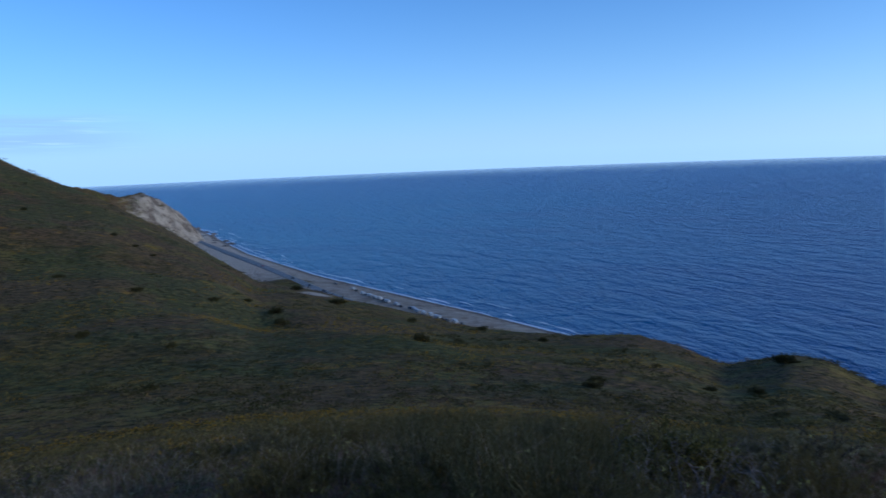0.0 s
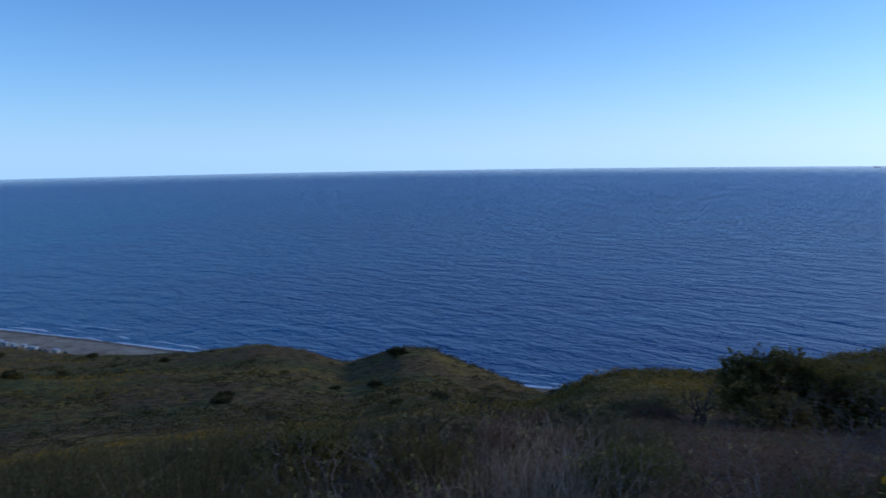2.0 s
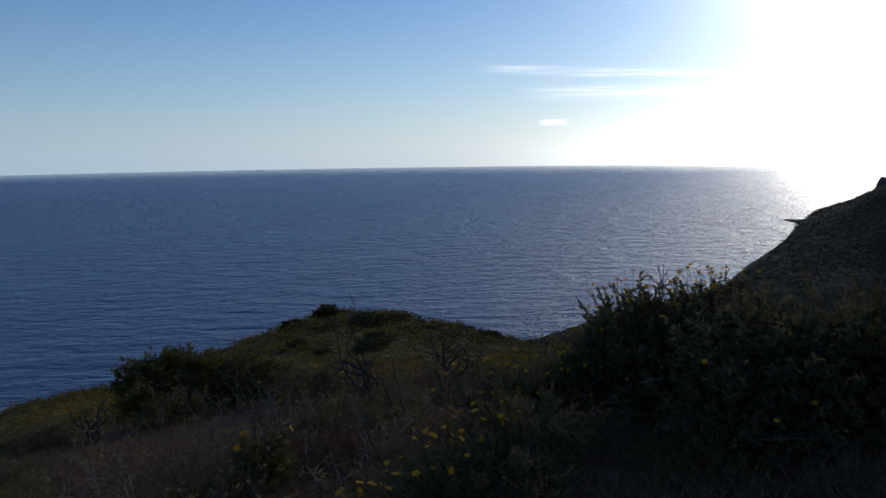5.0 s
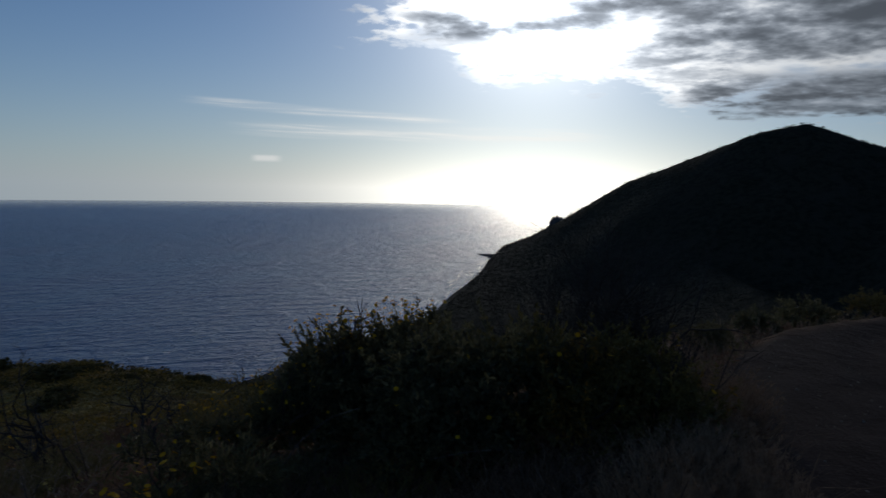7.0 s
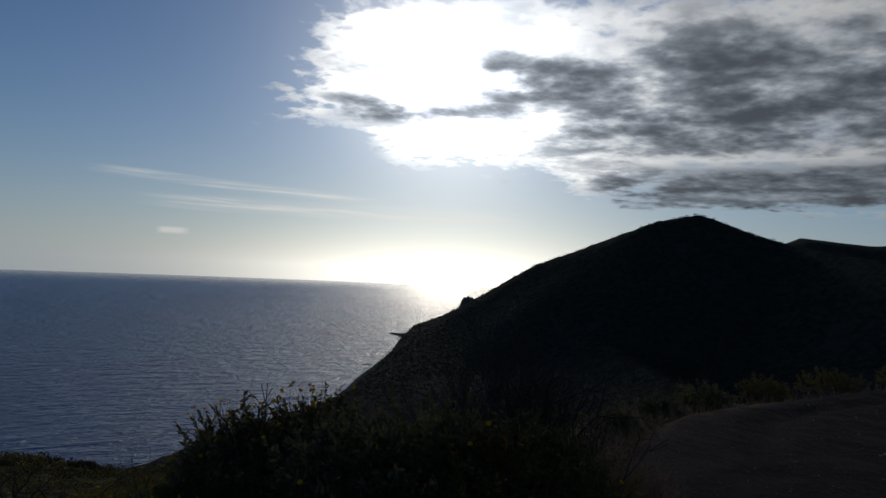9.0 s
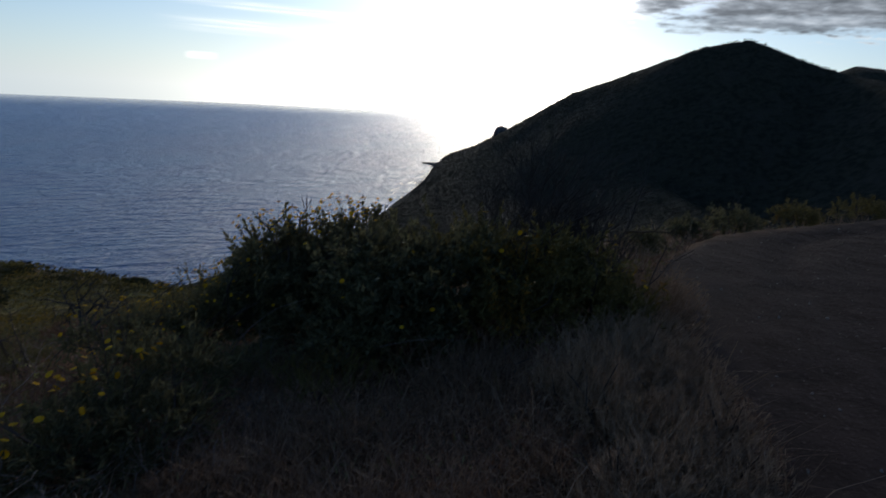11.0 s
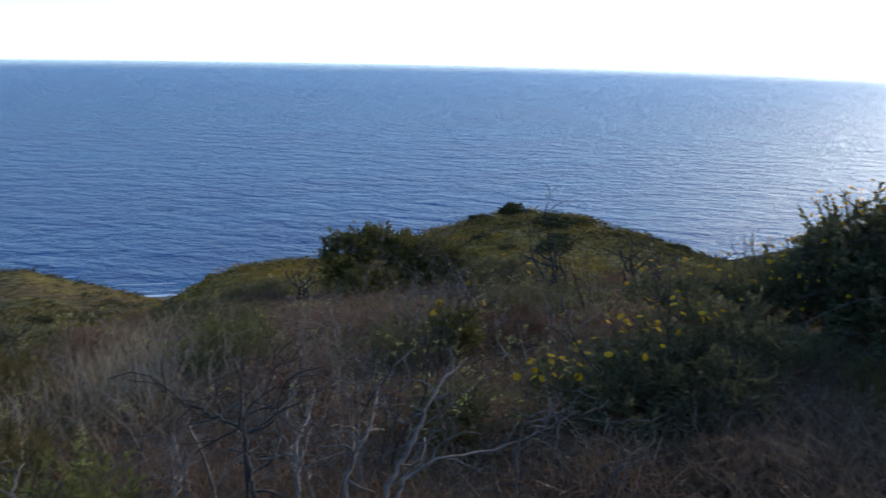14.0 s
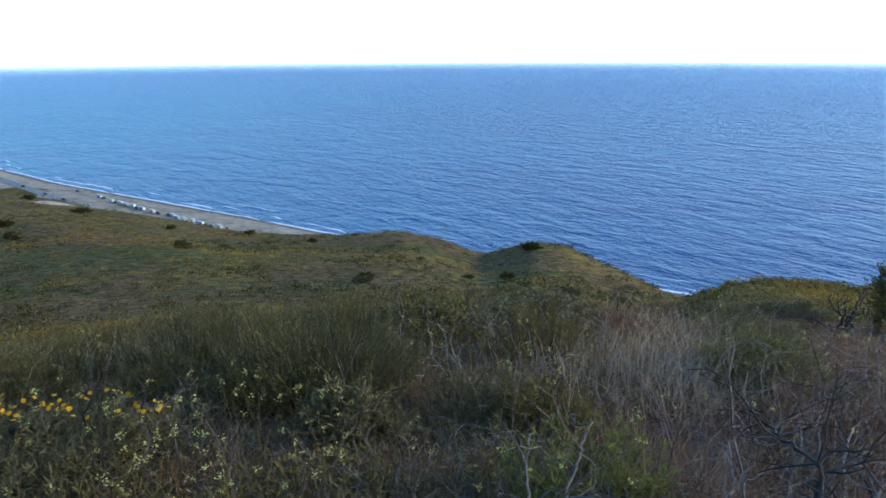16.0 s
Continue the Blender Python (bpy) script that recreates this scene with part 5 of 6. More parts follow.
def litter_layer(name, count, near, far, leaf, rise, material, label, seed, choose, wide=0.3):
    """Low matted dry leaves and bits of stalk, heaped in uneven cushions."""
    rng = np.random.default_rng(seed)
    x, y, d = scatter(rng, count, near, far, -112, 58)
    heap = choose(x, y, d)
    ok = rng.random(len(x)) < heap
    x, y, d, heap = x[ok], y[ok], d[ok], heap[ok]
    x, y, d, heap = (np.repeat(v, 7) for v in (x, y, d, heap))
    spread = 0.03 + 0.010 * d
    x, y = x + rng.normal(size=len(x)) * spread, y + rng.normal(size=len(x)) * spread
    ok = keep_off(x, y)
    x, y, d, heap = x[ok], y[ok], d[ok], heap[ok]
    up = rise * (0.25 + 0.75 * patchy(x, y, 0.45, seed + 3, 0.25, 0.75)) * (0.5 + d / 12)
    at = np.stack([x, y, land(x, y) + rng.random(len(x)) * up], -1)
    size = leaf * rng.uniform(0.5, 1.4, len(x)) * (0.7 + d / 9)
    way = rng.normal(size=at.shape) + [0.1, 0.1, 0.5]
    tagged(new(name, mesh_from(name, *leaf_arrays(at, way, size, size * wide, rng), material, False)), label, "ground cover", kind="stuff")


litter_layer("russet_mat", 24000, 1.7, 13, 0.040, 0.11, RUSSET, "matted russet dry leaves between the shrubs", 171, lambda x, y, d: dry_side(x, y, d) * patchy(x, y, 1.0, 41, 0.32, 0.55), 0.22)
litter_layer("grey_mat", 13000, 1.7, 15, 0.042, 0.14, GREY_LEAF, "low grey-green herbs covering the slope", 172, lambda x, y, d: patchy(x, y, 1.3, 42, 0.45, 0.62) * (1 - 0.9 * (x > 1.7) * (y < 1.8) * (d < 6.5)), 0.28)
litter_layer("green_mat", 14000, 2.2, 18, 0.045, 0.16, GRASS, "low dark green herbs covering the slope", 173, lambda x, y, d: green_side(x, y, d) * patchy(x, y, 1.1, 43, 0.4, 0.6) * (1 - 0.9 * (x > 1.7) * (y < 1.8) * (d < 6.5)), 0.3)


def twig_layer():
    rng = np.random.default_rng(111)
    x, y, d = scatter(rng, 2600, 1.9, 14, -75, 25)
    ok = (rng.random(len(x)) < dry_side(x, y, d)) & (rng.random(len(x)) < 0.15 + 0.85 * patchy(x, y, 1.4, 9, 0.40, 0.65))
    segs = []
    for px, py in zip(x[ok], y[ok]):
        s, _ = grow(rng, (px, py, height(px, py)), (rng.normal() * 0.5, rng.normal() * 0.5, 1), rng.uniform(0.1, 0.24), 0.0035, 1, 0.6, (1, 2), 0.8, 3)
        segs += s
    tagged(new("dry_twigs", mesh_from("dry_twigs", *tube_arrays(segs, 4), DEAD_WOOD)), "thin grey dry twigs standing in the grass", "twigs", kind="stuff")


twig_layer()


def herb_layer():
    """Thin wild mustard-like stems with little pale yellow heads."""
    rng = np.random.default_rng(121)
    x, y, d = scatter(rng, 420, 1.9, 9, -62, 48)
    ok = rng.random(len(x)) < 0.2 + 0.8 * patchy(x, y, 1.1, 14, 0.45, 0.6)
    # thick stands below the flowering clump and on the open slope
    x = np.concatenate([x[ok], rng.normal(-1.35, 0.30, 18), rng.normal(0.35, 0.12, 7), rng.normal(1.9, 0.4, 12)])
    y = np.concatenate([y[ok], rng.normal(2.15, 0.22, 18), rng.normal(3.3, 0.12, 7), rng.normal(4.4, 0.3, 12)])
    segs, heads = [], []
    for px, py in zip(x, y):
        s, tips = grow(rng, (px, py, height(px, py)), (rng.normal() * 0.25, rng.normal() * 0.25, 1), rng.uniform(0.2, 0.4), 0.0025, 1, 0.25, (1, 2), 0.35, 3)
        segs += s
        heads += [t[0] for t in tips]
    heads = np.repeat(np.array(heads), 8, 0)
    at = heads + rng.normal(size=heads.shape) * 0.008
    tagged(new("wild_herb_stems", mesh_from("wild_herb_stems", *tube_arrays(segs, 4), GRASS)), "thin green stems of wild herbs", "herbs", kind="stuff")
    tagged(new("wild_flowers", mesh_from("wild_flowers", *leaf_arrays(at, rng.normal(size=at.shape) + [0, 0, 0.4], 0.011, 0.008, rng), PALE_PETAL, False)), "tiny pale yellow wild flowers on thin stems", "wild flowers", kind="stuff")


herb_layer()


# ---- scrub on the far slopes ----
def scrub_layer(name, count, near, far, leaf, material, label, seed, choose, pieces=16, power=0.85, size=0.38, flat=0.75, turns=(-70, 64)):
    rng = np.random.default_rng(seed)
    x, y, d = scatter(rng, count, near, far, *turns, power)
    z = land(x, y)
    ok = (rng.random(len(x)) < choose(x, y, d)) & (z > 9)
    x, y, z, d = x[ok], y[ok], z[ok], d[ok]
    r = size * rng.uniform(0.5, 1.5, len(x)) * (0.65 + d / 260) * np.clip(d / 55, 0.5, 1)
    rep = [np.repeat(v, pieces) for v in (x, y, z, r)]
    dirs = unit(rng.normal(size=(len(rep[0]), 3)) + [0, 0, 0.5])
    dirs[:, 2] = np.abs(dirs[:, 2])
    at = np.stack(rep[:3], -1) + dirs * rep[3][:, None] * rng.uniform(0.3, 1.0, len(dirs))[:, None] * [1.1, 1.1, flat]
    big = leaf * rep[3] * rng.uniform(0.6, 1.3, len(dirs))
    me = mesh_from(name, *leaf_arrays(at, dirs + rng.normal(size=dirs.shape) * 0.5, big, big * 0.6, rng), material, False)
    return tagged(new(name, me), label, "scrub", kind="stuff")


scrub_layer("hillside_scrub", 30000, 12, 430, 0.42, SCRUB, "olive and brown coastal scrub with orange flower patches", 131, lambda x, y, d: 0.25 + 0.75 * patchy(x, y, 9, 6, 0.3, 0.6))
scrub_layer("knoll_cushions", 7500, 16, 80, 0.17, CUSHION, "low rounded cushions of olive and gold scrub on the knoll", 133,
            lambda x, y, d: (np.degrees(np.arctan2(-x, y)) < -22) * (0.35 + 0.65 * patchy(x, y, 6, 8, 0.35, 0.6)), 64, 0.7, 0.85, 0.42)
scrub_layer("dark_hillside_scrub", 8000, 30, 430, 0.27, DARK_SCRUB, "scattered dark green brush on the slopes", 132, lambda x, y, d: patchy(x, y, 14, 7, 0.45, 0.68), pieces=30, size=0.72, flat=0.5)

scrub_layer("shaded_brush", 26000, 430, 1050, 0.45, SHADED_BRUSH, "dense brush covering the mountain above the cape, darkened like its unlit side", 134, lambda x, y, d: 0.5 + 0.5 * patchy(x, y, 60, 12, 0.3, 0.6), 12, 1.0, 0.42, 0.42, (-110, -76))


def flower_patches():
    """Orange bloom dotted over the slope in drifts."""
    rng = np.random.default_rng(161)
    x, y, d = scatter(rng, 90000, 20, 240, -45, 62, 0.8)
    drift = patchy(x, y, 16, 33, 0.56, 0.74) * (0.2 + 0.8 * patchy(x, y, 3.5, 34, 0.45, 0.65))
    ok = rng.random(len(x)) < drift * np.clip((np.degrees(np.arctan2(-x, y)) + 40) / 30, 0.15, 1)
    x, y, d = x[ok], y[ok], d[ok]
    at = np.stack([x, y, land(x, y) + rng.uniform(0.15, 0.45, len(x))], -1)
    size = (0.014 + 0.0019 * d) * rng.uniform(0.7, 1.3, len(x))
    tagged(new("orange_flowers", mesh_from("orange_flowers", *leaf_arrays(at, rng.normal(size=at.shape) + [0, 0, 0.4], size, size * 0.7, rng), ORANGE_PETAL, False)), "drifts of small orange-yellow flowers in the scrub", "wild flowers", kind="stuff")


flower_patches()


def far_shrub_mesh():
    rng = np.random.default_rng(141)
    at, way, scale = clump_arrays(rng, [(0, 0, 0.25, 0.75, 0.7, 0.38), (0.45, 0.2, 0.2, 0.5, 0.5, 0.3), (-0.4, -0.2, 0.22, 0.5, 0.5, 0.3)], 900, 0.22)
    return mesh_from("foliage", *leaf_arrays(at, way, scale, scale * 0.6, rng), DARK_SCRUB, False)


KNOLL_SHRUBS = [(39.5, 39.6, 1.28), (34.1, 38.0, 0.74), (40.2, 32.6, 0.6), (33.5, 29.6, 1.49), (39.9, 24.5, 0.6), (23.4, 20.4, 0.65), (24.6, 26.7, 0.61),
                (22.2, 19.5, 0.75), (39.1, 24.4, 0.58), (20.8, 20.9, 0.5), (7.3, 60.3, 0.78), (3.4, 54.6, 0.6), (-5.5, 49.1, 0.85), (7.2, 57.4, 0.84),
                (36.8, 40.8, 0.8), (36.7, 33.2, 1.0), (37.5, 31.4, 0.8), (37.0, 22.6, 0.7), (26.4, 22.7, 0.8), (36.4, 27.0, 0.5), (30.5, 30.5, 0.7)]
SLOPE_SHRUBS = [(-32.1, 161.9, 1.4), (7.2, 111.1, 2.3), (-65.7, 183.2, 2.2), (-41.5, 89.1, 1.9), (-48.0, 120.1, 1.4), (-12.3, 64.7, 1.6), (-14.2, 97.3, 0.7), (-9.9, 99.2, 0.85),
                (-2.3, 79.9, 1.0), (-37.1, 141.1, 1.6), (-76.5, 159.0, 2.2), (2.6, 80.5, 1.4), (-143.0, 205.0, 3.0), (-112.6, 182.4, 3.4), (-97.9, 131.7, 2.4), (-187.2, 168.6, 1.8),
                (-176.6, 166.8, 1.6), (-166.4, 163.7, 1.5), (-111.4, 126.5, 1.9), (-120.3, 149.6, 1.7), (-122.4, 115.0, 1.9), (-144.4, 113.2, 1.8), (-223.8, 165.4, 1.8), (-85.4, 69.5, 1.5),
                (-67.7, 68.2, 1.2), (-49.4, 46.5, 1.1), (-90.9, 123.7, 2.5), (-12.8, 69.5, 1.2)]


def far_shrubs():
    rng = np.random.default_rng(142)
    leaf = far_shrub_mesh()
    segs, _ = grow(rng, (0, 0, -0.05), (0.2, 0.1, 0.8), 0.35, 0.05, 2, 0.3, (3, 4), 0.8, 3)
    wood = mesh_from("stem", *tube_arrays(segs, 4), DARK_WOOD)
    for group, rows in (("shrubs on the knoll", KNOLL_SHRUBS), ("shrubs on the hillside", SLOPE_SHRUBS)):
        for x, y, r in rows:
            top = thing("hillside_shrub", (x, y, height(x, y) - 0.05), "dark rounded shrub on the open hillside", "shrub", group)
            part("foliage", leaf, top)
            part("stem", wood, top)
            r *= 0.8 if rows is SLOPE_SHRUBS else 1.3
            top.scale = (r, r, r * (rng.uniform(0.7, 1.0) if rows is SLOPE_SHRUBS else rng.uniform(0.5, 0.7)))
            top.rotation_euler = (0, 0, rng.uniform(0, 6.28))


far_shrubs()

# pebbles on the trail
def pebbles():
    rng = np.random.default_rng(151)
    x, y = rng.uniform(2.0, 12, 900), rng.uniform(-8, -1.2, 900)
    ok = ~keep_off(x, y)
    x, y = x[ok], y[ok]
    bm = bmesh.new()
    bmesh.ops.create_icosphere(bm, subdivisions=1, radius=1)
    unit_v = np.array([v.co[:] for v in bm.verts])
    tris = np.array([[v.index for v in f.verts] for f in bm.faces])
    bm.free()
    r = rng.lognormal(-5.0, 0.5, len(x))
    v = unit_v[None] * (1 + rng.normal(size=(len(x), len(unit_v), 1)) * 0.15) * (r[:, None] * rng.uniform(0.6, 1.3, (len(x), 3)))[:, None]
    v += np.stack([x, y, land(x, y)], -1)[:, None]
    f = tris[None] + (np.arange(len(x)) * len(unit_v))[:, None, None]
    tagged(new("trail_pebbles", mesh_from("trail_pebbles", v.reshape(-1, 3), f.reshape(-1, 3), PEBBLE, False)), "small loose stones on the dirt trail", "pebbles", kind="stuff")


PEBBLE = plain_material("pebble", (0.30, 0.25, 0.20), 0.9)
pebbles()

# ---- shore, road and vehicles ----
FOAM = plain_material("foam", (0.78, 0.80, 0.82), 0.7, wear=(0.55, 0.62, 0.68), scale=0.4)
ASPHALT = plain_material("asphalt", (0.185, 0.178, 0.172), 0.9, wear=(0.23, 0.222, 0.21), scale=0.5)
LINE = plain_material("road_line", (0.62, 0.58, 0.42), 0.8, scale=2.0)
WHITE = plain_material("white_paint", (0.68, 0.68, 0.66), 0.45, wear=(0.50, 0.50, 0.48), scale=1.5)
DARK_GLASS = plain_material("dark_glass", (0.02, 0.024, 0.028), 0.12, scale=3.0)
TYRE = plain_material("tyre", (0.025, 0.025, 0.026), 0.85, scale=8.0)
GREY_PAINT = plain_material("grey_paint", (0.16, 0.17, 0.19), 0.35, metal=0.3, scale=2.0)
DARK_PAINT = plain_material("dark_paint", (0.03, 0.035, 0.05), 0.3, metal=0.2, scale=2.0)
RED_PAINT = plain_material("red_paint", (0.42, 0.09, 0.07), 0.4, scale=2.0)
AWNING = plain_material("awning_cloth", (0.30, 0.24, 0.19), 0.9, scale=3.0)
STONE = plain_material("pale_stone", (0.36, 0.29, 0.22), 0.95, wear=(0.20, 0.16, 0.13), scale=0.25, bump=0.4)
DARK_STONE = plain_material("dark_stone", (0.12, 0.11, 0.10), 0.95, wear=(0.06, 0.055, 0.05), scale=0.2, bump=0.4)


def resample(line, step):
    line = np.array(line, float)[:, :2]
    run = np.concatenate([[0], np.cumsum(np.hypot(*np.diff(line, axis=0).T))])
    at = np.arange(0, run[-1], step)
    pts = np.stack([np.interp(at, run, line[:, k]) for k in (0, 1)], -1)
    kernel = np.ones(9) / 9
    return np.stack([np.convolve(np.pad(pts[:, k], 4, mode="edge"), kernel, mode="valid") for k in (0, 1)], -1)


def offsets(pts):
    way = unit(np.gradient(pts, axis=0))
    return np.stack([-way[:, 1], way[:, 0]], -1)


def ribbon(name, pts, inner, outer, z, material):
    side = offsets(pts)
    a, b = pts + side * np.asarray(inner)[:, None], pts + side * np.asarray(outer)[:, None]
    z = np.broadcast_to(z, len(pts))
    verts = np.stack([np.column_stack([a, z]), np.column_stack([b, z])], 1).reshape(-1, 3)
    i = np.arange(len(pts) - 1)[:, None] * 2
    return mesh_from(name, verts, i + [0, 1, 3, 2], material)


def build_surf():
    pts = resample(COAST[2:17], 3.0)
    run = np.arange(len(pts)) * 3.0
    for k, (off, wide, seed, cut) in enumerate(((0.5, 2.3, 1.0, -0.42), (6.0, 2.4, 2.0, 0.05), (13.0, 1.8, 3.0, 0.22), (24.0, 1.6, 4.0, 0.30))):
        drift = 3 * fractal(run / 60, run * 0 + seed, 3, seed) * (1 + k)
        body = np.clip((fractal(run / 26, run * 0 + seed, 4, seed + 5) - cut + 0.05 + 0.30 * np.clip((-430 - pts[:, 0]) / 120, 0, 1)) * 3.0, 0.0, 1.3) * wide
        lip = 0.8 * fractal(run / 7, run * 0 + seed, 3, seed + 8)
        me = ribbon("surf", pts, off + drift + lip, off + drift + lip + body, 0.10, FOAM)
        tagged(new("surf", me), "thin white line of breaking surf along the beach", "surf", kind="structure")


ROAD = ((-1100, 1165), (-858, 905), (-700, 775), (-560, 672), (-490, 620), (-430, 575), (-372, 530), (-330, 497), (-294, 470), (-240, 432), (-170, 388), (-80, 338), (20, 290), (110, 236))


def build_road():
    pts = resample(ROAD, 6.0)
    side = offsets(pts)
    rows = ((-6.4, 1.6), (-3.7, 3.35), (3.7, 3.35), (6.4, 1.6))
    verts = np.stack([np.column_stack([pts + side * o, np.full(len(pts), z)]) for o, z in rows], 1).reshape(-1, 3)
    i = np.arange(len(pts) - 1)[:, None] * 4
    faces = np.concatenate([i + [k, k + 4, k + 5, k + 1] for k in range(3)])
    tagged(new("road", mesh_from("road", verts, faces[:, ::-1], ASPHALT, False)), "two-lane grey asphalt coast road", "road", kind="structure")
    for o in (-3.3, -0.12, 3.1):
        me = ribbon("lane_line", pts, np.full(len(pts), o), np.full(len(pts), o + 0.24), 3.36, LINE)
        tagged(new("lane_line", me), "painted pale line on the coast road", "road marking", kind="structure")


def box_mesh(name, size, at, material, bevel=0.1, taper=(1.0, 1.0)):
    bm = bmesh.new()
    bmesh.ops.create_cube(bm, size=1)
    for v in bm.verts:
        k = taper[0] if v.co.z > 0 else 1.0
        v.co = Vector((v.co.x * size[0] * k, v.co.y * size[1] * (taper[1] if v.co.z > 0 else 1.0), v.co.z * size[2])) + Vector(at)
    bmesh.ops.bevel(bm, geom=bm.edges[:], offset=bevel, segments=2, affect="EDGES")
    me = bpy.data.meshes.new(name)
    bm.to_mesh(me)
    bm.free()
    me.materials.append(material)
    return me


def wheel_mesh(radius, wide):
    bm = bmesh.new()
    bmesh.ops.create_cone(bm, cap_ends=True, segments=14, radius1=radius, radius2=radius, depth=wide, matrix=Matrix.Rotation(math.pi / 2, 4, "X"))
    bmesh.ops.bevel(bm, geom=[e for e in bm.edges if len(e.link_faces) == 2 and e.calc_face_angle(0) > 1], offset=0.04, segments=1, affect="EDGES")
    me = bpy.data.meshes.new("wheel")
    bm.to_mesh(me)
    bm.free()
    me.materials.append(TYRE)
    return me


def caravan(long, paint, awning, label):
    top = thing("camper_trailer", (0, 0, 0), label, "camper", "campers parked along the beach")
    part("body", box_mesh("body", (long, 2.1, 1.75), (0, 0, 1.35), paint, 0.08), top)
    for y in (-1.2, 1.2):
        for x in (-0.26, 0.18):
            part("window", box_mesh("window", (long * 0.2, 0.05, 0.6), (x * long, y * 0.88, 1.6), DARK_GLASS, 0.02), top, "dark side window")
    part("roof_vent", box_mesh("roof_vent", (0.9, 0.7, 0.28), (0.3, 0, 2.32), WHITE, 0.06), top)
    part("drawbar", box_mesh("drawbar", (1.5, 0.3, 0.16), (long / 2 + 0.65, 0, 0.55), GREY_PAINT, 0.04), top)
    for y in (-1.05, 1.05):
        for x in (-0.45, 0.45):
            wheel = part("wheel", wheel_mesh(0.36, 0.22), top)
            wheel.location = (x, y, 0.36)
    if awning:
        part("awning", box_mesh("awning", (long * 0.6, 2.0, 0.08), (0, -2.2, 2.4), AWNING, 0.02), top, "cloth awning")
    return top


def car(paint, label):
    top = thing("parked_car", (0, 0, 0), label, "car", "cars by the beach")
    part("body", box_mesh("body", (4.5, 1.8, 0.75), (0, 0, 0.72), paint, 0.18), top)
    part("cabin", box_mesh("cabin", (2.5, 1.62, 0.62), (-0.2, 0, 1.38), DARK_GLASS, 0.14, (0.74, 0.84)), top, "dark glazed cabin")
    part("roof", box_mesh("roof", (1.8, 1.36, 0.07), (-0.2, 0, 1.71), paint, 0.03), top)
    for x in (-1.4, 1.4):
        for y in (-0.82, 0.82):
            wheel = part("wheel", wheel_mesh(0.33, 0.2), top)
            wheel.location = (x, y, 0.33)
    return top


def park_vehicles():
    rng = np.random.default_rng(171)
    spots = ((-292, 499), (-273, 482), (-263, 475), (-255, 468), (-249, 465), (-238, 456), (-226, 447), (-207, 436), (-201, 429), (-194, 424), (-187, 421), (-180, 415), (-164, 406))
    kinds = [caravan(5.6, WHITE, True, "white camper trailer with an awning on the beach"), caravan(4.4, WHITE, False, "short white camper trailer parked on the sand"),
             caravan(6.4, WHITE, True, "long white camper trailer parked beside the coast road")]
    for k, (x, y) in enumerate(spots):
        m = pose(x, y, height(x, y) - 0.02, 0, 0, -38 + rng.normal() * 9 + (180 if k % 3 else 0))
        ob = kinds[k % 3]
        if k < 3:
            ob.matrix_basis = m
        else:
            copy_thing(ob, m)
    cars = [(car(DARK_PAINT, "dark parked car beside the campers"), ((-286, 494), (-243, 459), (-220, 442), (-175, 411), (-158, 402))),
            (car(GREY_PAINT, "grey parked car beside the campers"), ((-268, 478), (-211, 438), (-171, 409), (-322, 521)))]
    for ob, places in cars:
        for k, (x, y) in enumerate(places):
            m = pose(x, y, height(x, y) - 0.02, 0, 0, -40 + rng.normal() * 14)
            if k == 0:
                ob.matrix_basis = m
            else:
                copy_thing(ob, m)
    moving = ((DARK_PAINT, -309, 481), (GREY_PAINT, -335, 500), (DARK_PAINT, -372, 529), (RED_PAINT, -450, 588))
    for paint, x, y in moving:
        ob = car(paint, "car on the coast road")
        ob.matrix_basis = pose(x, y, 3.35, 0, 0, -38)


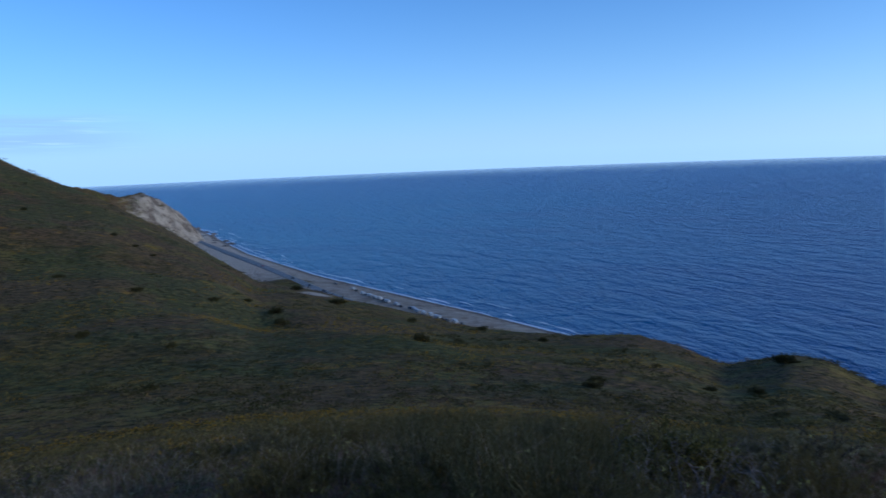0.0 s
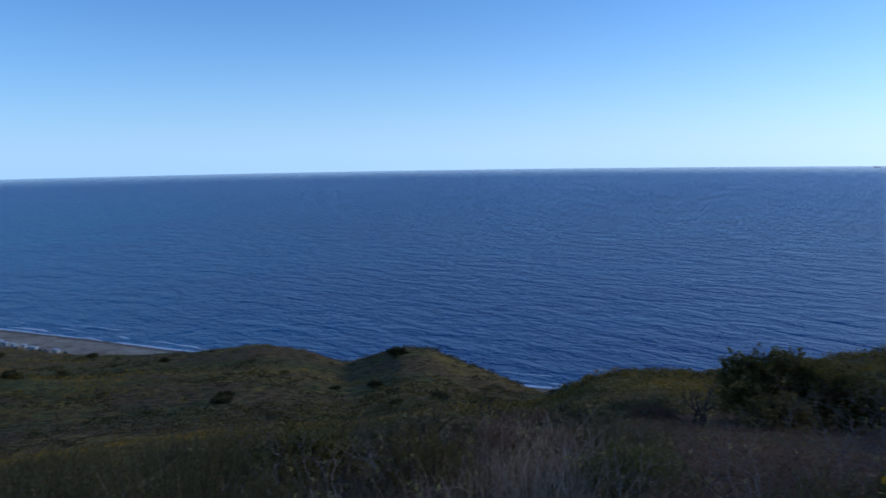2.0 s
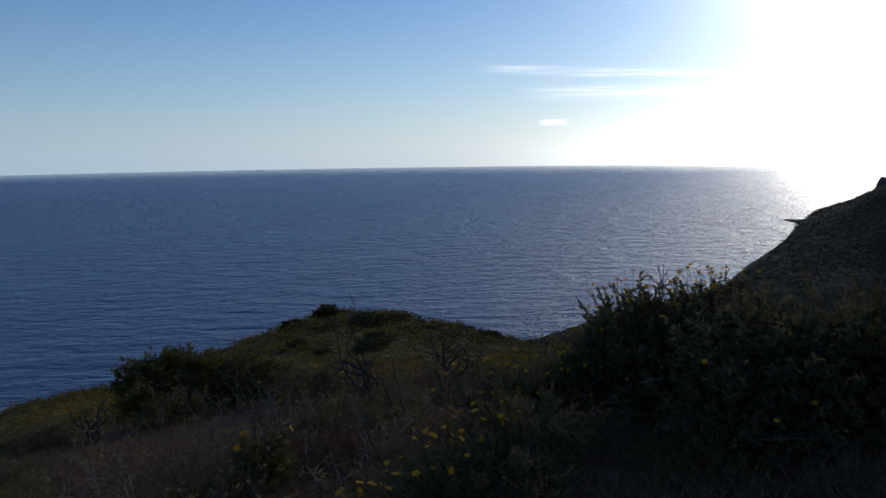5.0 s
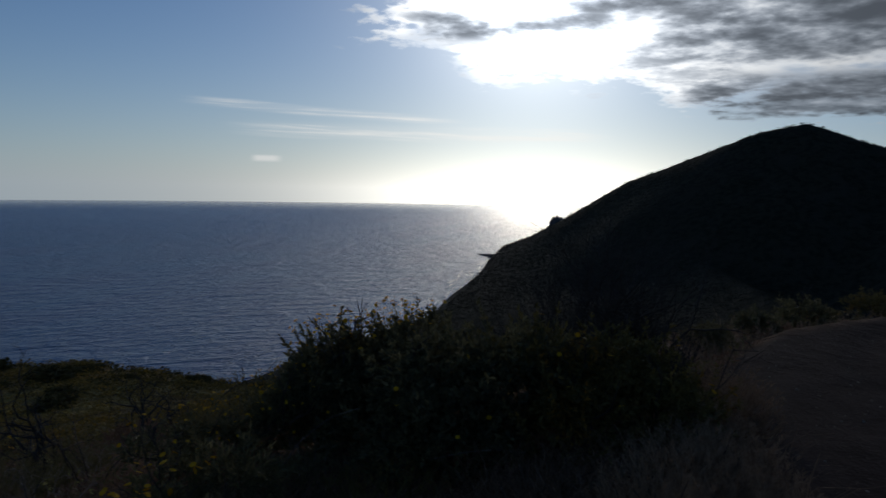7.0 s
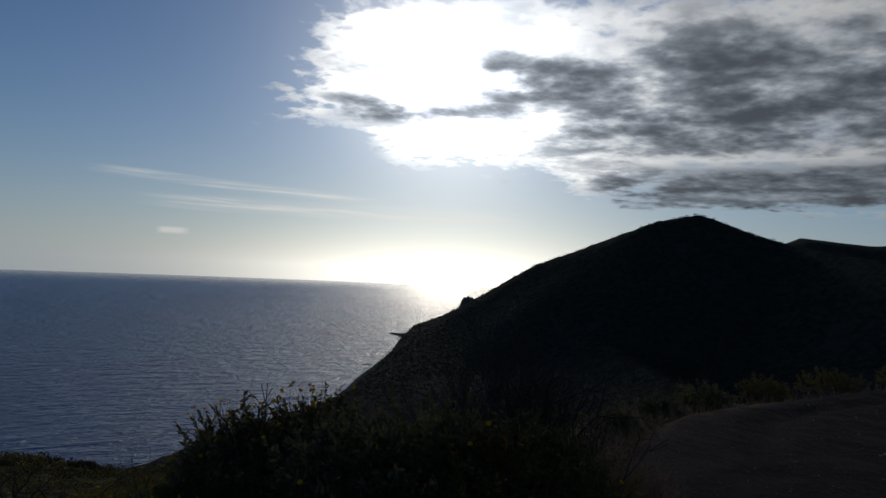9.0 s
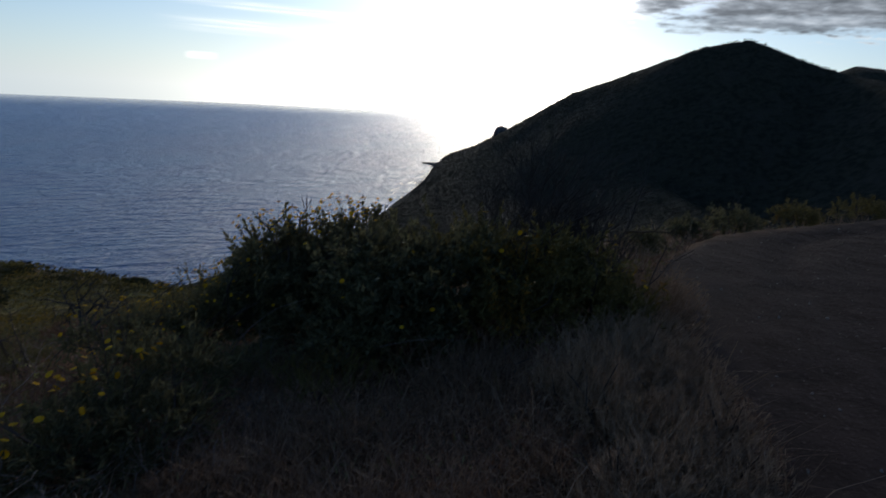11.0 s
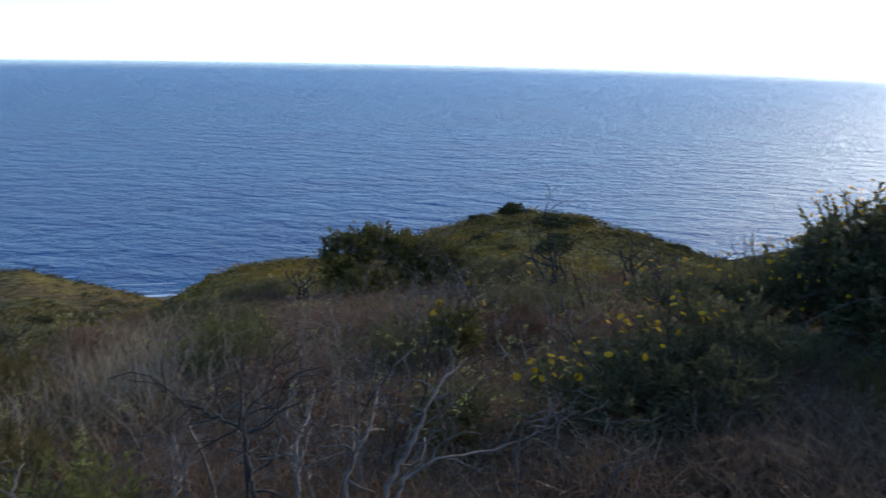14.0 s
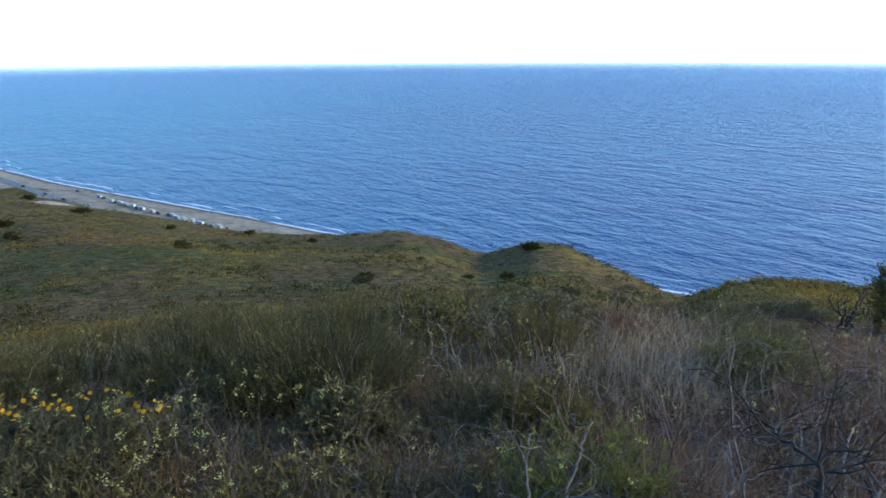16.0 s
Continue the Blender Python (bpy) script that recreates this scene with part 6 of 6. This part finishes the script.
def boulder(name, at, size, material, label, seed, group=""):
    bm = bmesh.new()
    bmesh.ops.create_icosphere(bm, subdivisions=4, radius=1)
    shift = Vector((seed * 3.7, seed * 1.3, 0))
    for v in bm.verts:
        n = v.co.normalized()
        k = 1 + 0.35 * noise.noise(n * 1.6 + shift) + 0.22 * noise.noise(n * 3.7 + shift) + 0.12 * noise.noise(n * 8 + shift)
        v.co = Vector((n.x * size[0] * k, n.y * size[1] * k, n.z * size[2] * k))
    me = bpy.data.meshes.new(name)
    bm.to_mesh(me)
    bm.free()
    me.materials.append(material)
    ob = new(name, me)
    ob.location = at
    return tagged(ob, label, "rock", group)


build_surf()
build_road()
park_vehicles()
# the rock stack and the low reef beyond the western slope
boulder("sea_stack", polar(-86.35, -3.72, 1690), (18, 22, 45), DARK_STONE, "dark pointed rock rising from the sea off the cape", 1)
boulder("sea_stack", polar(-85.5, -3.93, 1600), (14, 18, 19), DARK_STONE, "low dark rock off the cape", 2)
for k, (yaw, d, r) in enumerate(((-80.5, 1170, 5), (-80.9, 1165, 7), (-81.3, 1150, 9), (-81.7, 1120, 10))):
    x, y, _ = polar(yaw, 0, d)
    boulder("reef_rock", (x, y, 0.0), (r, r * 1.6, 2.0 + 0.4 * k), DARK_STONE, "low wet reef rock at the foot of the cape", 4 + k, "reef rocks")
# fallen rocks along the eastern beach
for k in range(16):
    u = k / 15
    x, y = -858 + 230 * u + 9 * math.sin(k * 2.3), 946 - 196 * u + 7 * math.cos(k * 3.1)
    boulder("beach_rock", (x, y, 0.5), (3.5 + 2 * math.sin(k) ** 2, 3 + math.cos(k) ** 2, 2.2), STONE, "pale boulder at the edge of the surf", 20 + k, "boulders on the beach")


def build_ship():
    x, y, _ = polar(-39.5, 0, 4650)
    top = thing("cargo_ship", (x, y, 0), "grey cargo ship far out on the horizon", "ship")
    bm = bmesh.new()
    bmesh.ops.create_cube(bm, size=1)
    for v in bm.verts:
        v.co = Vector((v.co.x * (34 if v.co.z > 0 else 29), v.co.y * 6, v.co.z * 4 + 1.6))
    bmesh.ops.bevel(bm, geom=bm.edges[:], offset=0.5, segments=2, affect="EDGES")
    me = bpy.data.meshes.new("hull")
    bm.to_mesh(me)
    bm.free()
    me.materials.append(GREY_PAINT)
    part("hull", me, top)
    part("bridge", box_mesh("bridge", (5, 5, 6), (-11, 0, 6), GREY_PAINT, 0.4), top)
    top.rotation_euler = (0, 0, radians(-39))


build_ship()
